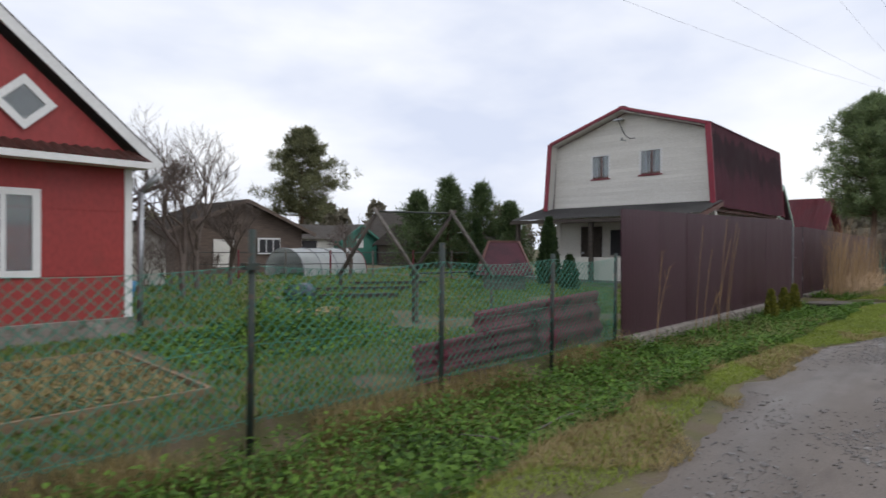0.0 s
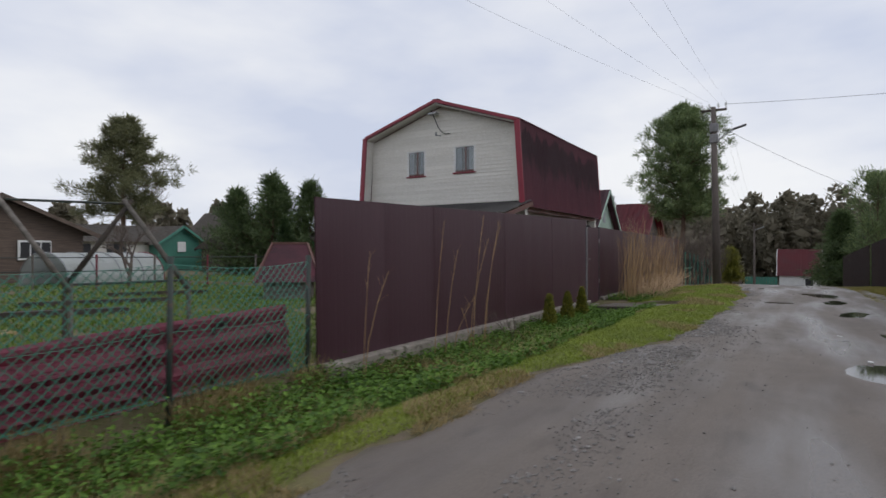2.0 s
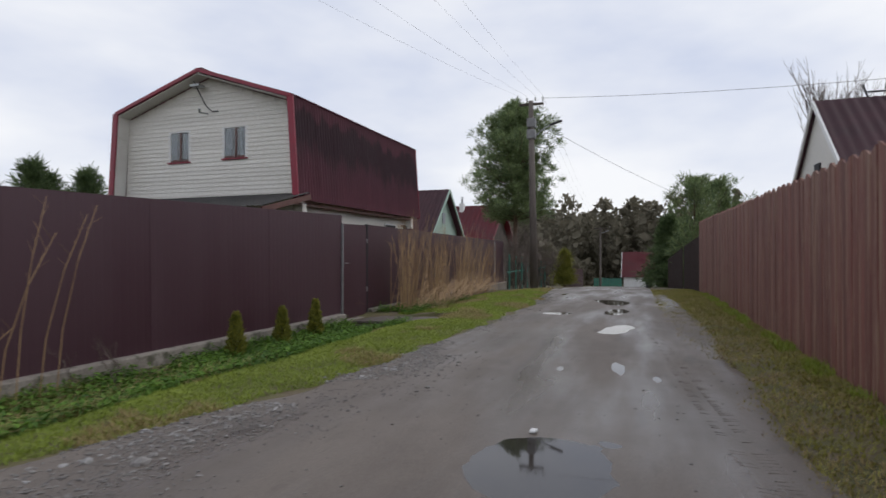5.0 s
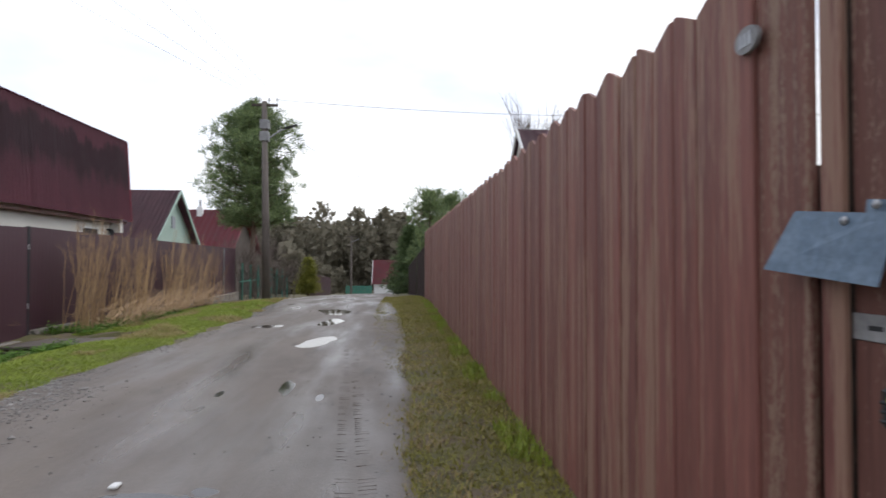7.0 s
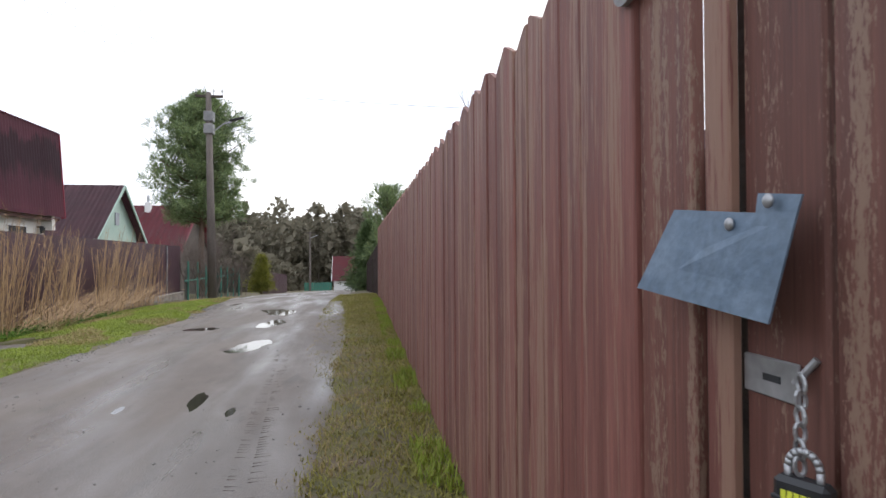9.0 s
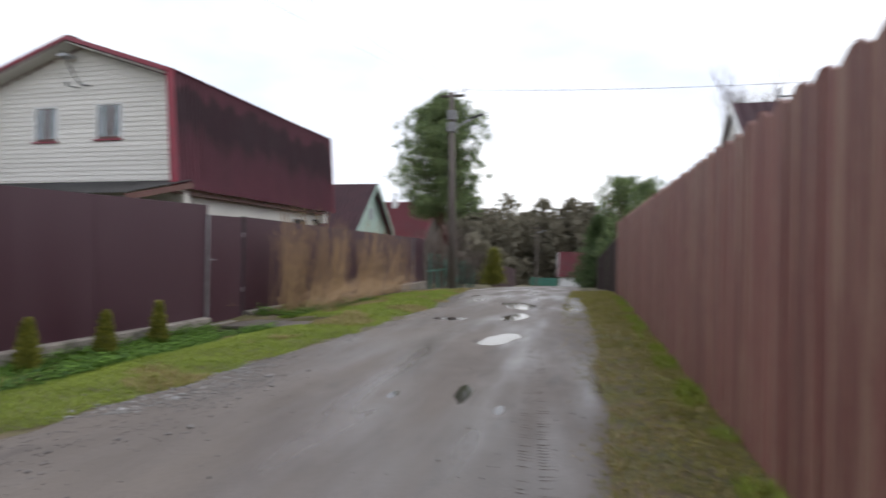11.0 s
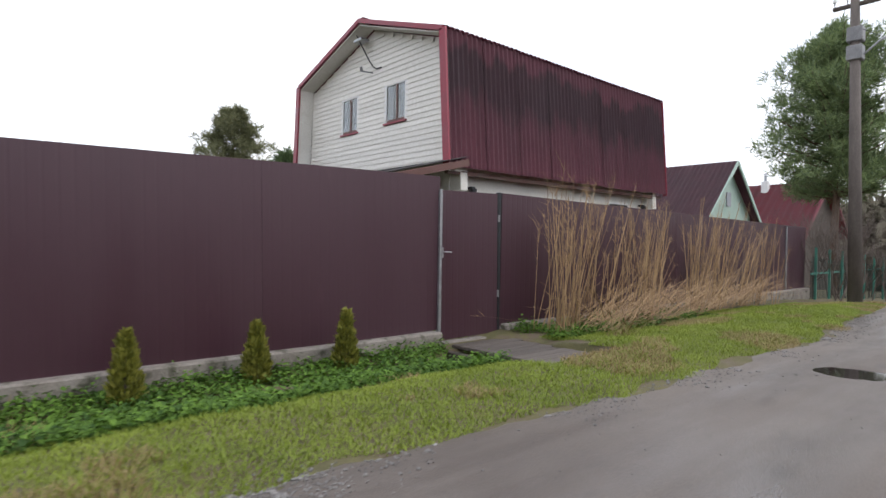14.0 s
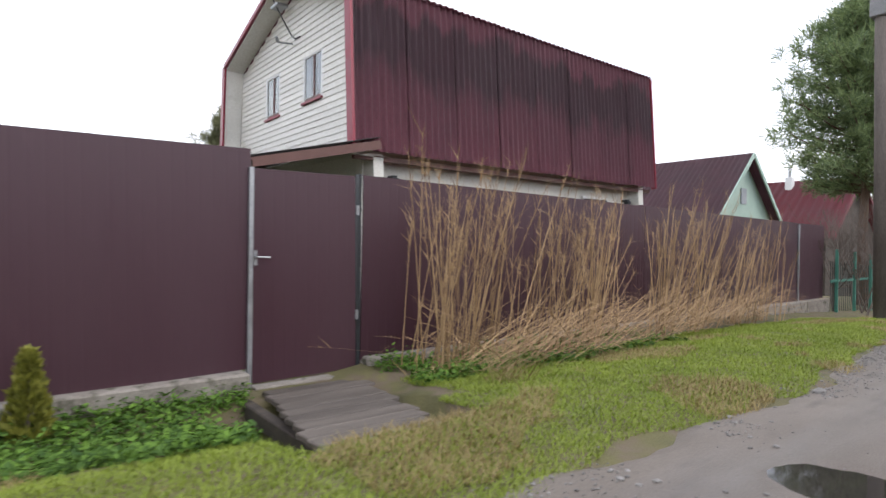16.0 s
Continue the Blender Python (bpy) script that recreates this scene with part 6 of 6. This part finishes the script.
for k in range(760):
    x = 19.6 + 7.6 * rng.random() ** 1.1
    y = rng.uniform(2.95 + 0.10 * (x - 19.6), 4.2)
    reed_stem(v, f, x, y, land(x, y) + 0.03 + 0.26 * rng.random() ** 1.5, rng.uniform(0.6, 1.5), rng.uniform(0.86, 0.998) * (1 if rng.random() < 0.85 else -1), rng.normal(-0.15, 0.25), rng.uniform(0.004, 0.009), int(rng.integers(0, 6)))
tagged(raw("reed_litter", v, f, M_reed), "fallen dry stems at the foot of the reeds", "reeds", "", "stuff")
v, f = [], []
for k in range(70):
    a = rng.uniform(0, 6.28)
    reed_stem(v, f, 19.75 + 0.12 * rng.normal(), 2.85 + 0.12 * rng.normal(), land(19.75, 2.85) + 0.01, rng.uniform(0.2, 0.42), 0.9 * math.cos(a), 0.8 * math.sin(a), 0.004, 0)
tagged(raw("straw_tuft", v, f, M_grass_dry), "pale tuft of flattened straw on the verge", "grass", "", "stuff")
# lone stalks and a dry shrub before the steel fence
stalks = thing("dry_stalks", "thin dry brown stalks standing before the steel fence", "dry weeds", (0, 0, 0))
for x, y, h, a in ((8.57, 4.2, 1.5, 0.03), (8.66, 4.25, 1.25, 0.3), (10.1, 4.2, 1.9, 0.08), (10.3, 4.15, 1.5, 0.16), (11.2, 4.2, 2.05, 0.12), (11.35, 4.1, 1.9, 0.24), (11.6, 4.2, 2.0, 0.20), (10.6, 4.2, 0.8, 0.7), (10.9, 4.1, 0.7, -0.5), (11.0, 4.15, 1.7, 0.3)):
    bm = bmesh.new()
    z0 = land(x, y)
    p = [(x + a * h * t * t, y - 0.06 * t, z0 + h * t) for t in (0, 0.35, 0.7, 1.0)]
    tube_path(bm, p, 0.007, 0.003, 5)
    for q in range(5):
        t = 0.72 + 0.06 * q
        b = (x + a * h * t * t, y - 0.06 * t, z0 + h * t)
        rod(bm, b, (b[0] + random.uniform(-0.13, 0.13), b[1] + random.uniform(-0.08, 0.03), b[2] + random.uniform(0.06, 0.16)), 0.003, 0.001, 3, False)
    part("stalk", bm, M_reed, stalks)
bare_tree("dry_shrub", "small leafless red-brown shrub before the steel fence", (12.2, 4.25, land(12.2, 4.25)), 0.85, 0.012, 71, 4, 0.6, fork=2, category="shrub", stems=4)

# gravel along the road's edge
def stones(name, places, size, mat, label):
    t = bmesh.new()
    bmesh.ops.create_icosphere(t, subdivisions=1, radius=1)
    bv = np.array([q.co[:] for q in t.verts])
    bf = [[q.index for q in p.verts] for p in t.faces]
    t.free()
    v, f = [], []
    for x, y, z in places:
        s = size * math.exp(rng.normal(-0.15, 0.48))
        j = bv * (1 + rng.normal(0, 0.16, bv.shape)) * np.array([1, rng.uniform(0.6, 1), rng.uniform(0.4, 0.7)]) * s
        a = rng.uniform(0, 6.28)
        c, d = math.cos(a), math.sin(a)
        j = np.stack([j[:, 0] * c - j[:, 1] * d, j[:, 0] * d + j[:, 1] * c, j[:, 2]], 1) + np.array([x, y, z])
        b = len(v)
        v.extend(j.tolist())
        f.extend([[b + q for q in p] for p in bf])
    return tagged(raw(name, v, f, mat), label, "gravel", "", "stuff")


spots = []
while len(spots) < 11000:
    x = rng.uniform(2, 26)
    y = road_left(x) + (rng.normal(-0.62, 0.32) if x < 10 else rng.normal(-0.30, 0.24) if x < 14 else rng.normal(-0.05, 0.12))
    if patch(x, y, 0.8, 9) > -0.15 and (x < 14.5 or rng.random() < 0.22):
        spots.append((x, y, max(land(x, y) - (0.08 if y < road_left(x) - 0.1 else 0), road_height(x, y)) + 0.003))
pale = [q for q in spots if 9.5 < q[0] < 14 and q[1] > road_left(q[0]) - 0.35][:420]
stones("pale_stones", pale, 0.011, M_stone, "pale loose stones at the road edge")
stones("coarse_gravel", spots[:1300], 0.013, M_gravel, "coarse loose stones along the road edge")
stones("edge_gravel", spots[1300:], 0.0065, M_gravel, "loose pale gravel along the road edge")
spots = []
while len(spots) < 1500:
    x = rng.uniform(2, 13)
    y = road_left(x) + rng.normal(-0.75 if x < 10 else -0.45, 0.35)
    if patch(x, y, 0.7, 19) > -0.05:
        spots.append((x, y, max(land(x, y) - (0.08 if y < road_left(x) - 0.1 else 0), road_height(x, y)) + 0.002))
stones("dark_grit", spots, 0.008, M_grit, "dark wet grit along the road edge")
lv, lf = [], []
for k in range(125):
    x = 9.6 + k * 0.055
    for side, y in ((-1, -2.11 + 0.094 * (x - 11.5)), (1, -1.98 + 0.094 * (x - 11.5))):
        if rng.random() < 0.4:
            continue
        b = len(lv)
        z = road_height(x, y)
        for dx, dy, dz in ((-0.012, -0.055, 0.0), (0.012, -0.055, 0.0), (0.030, 0.055, 0.0), (0.006, 0.055, 0.0), (-0.008, -0.05, 0.012), (0.008, -0.05, 0.012), (0.026, 0.05, 0.012), (0.010, 0.05, 0.012)):
            lv.append((x + dx * side, y + dy, z - 0.0106 + dz))
        lf += [(b + 4, b + 5, b + 6, b + 7), (b, b + 1, b + 5, b + 4), (b + 1, b + 2, b + 6, b + 5), (b + 2, b + 3, b + 7, b + 6), (b + 3, b, b + 4, b + 7)]
tagged(raw("tyre_track", lv, lf, M_road), "tyre tread pressed into the damp road edge", "tyre track", "", "stuff")
spots = [(x, y, road_height(x, y) + 0.002) for x, y in zip(rng.uniform(3, 28, 900), rng.uniform(-2.3, 1.5, 900))]
stones("road_grit", spots, 0.007, M_gravel, "small stones pressed into the road")
lit = lone("litter", boxed(11.37, 11.44, -0.74, -0.69, 0.015, 0.035, 0.006), M_white, "small crumpled white wrapper on the road", "litter")
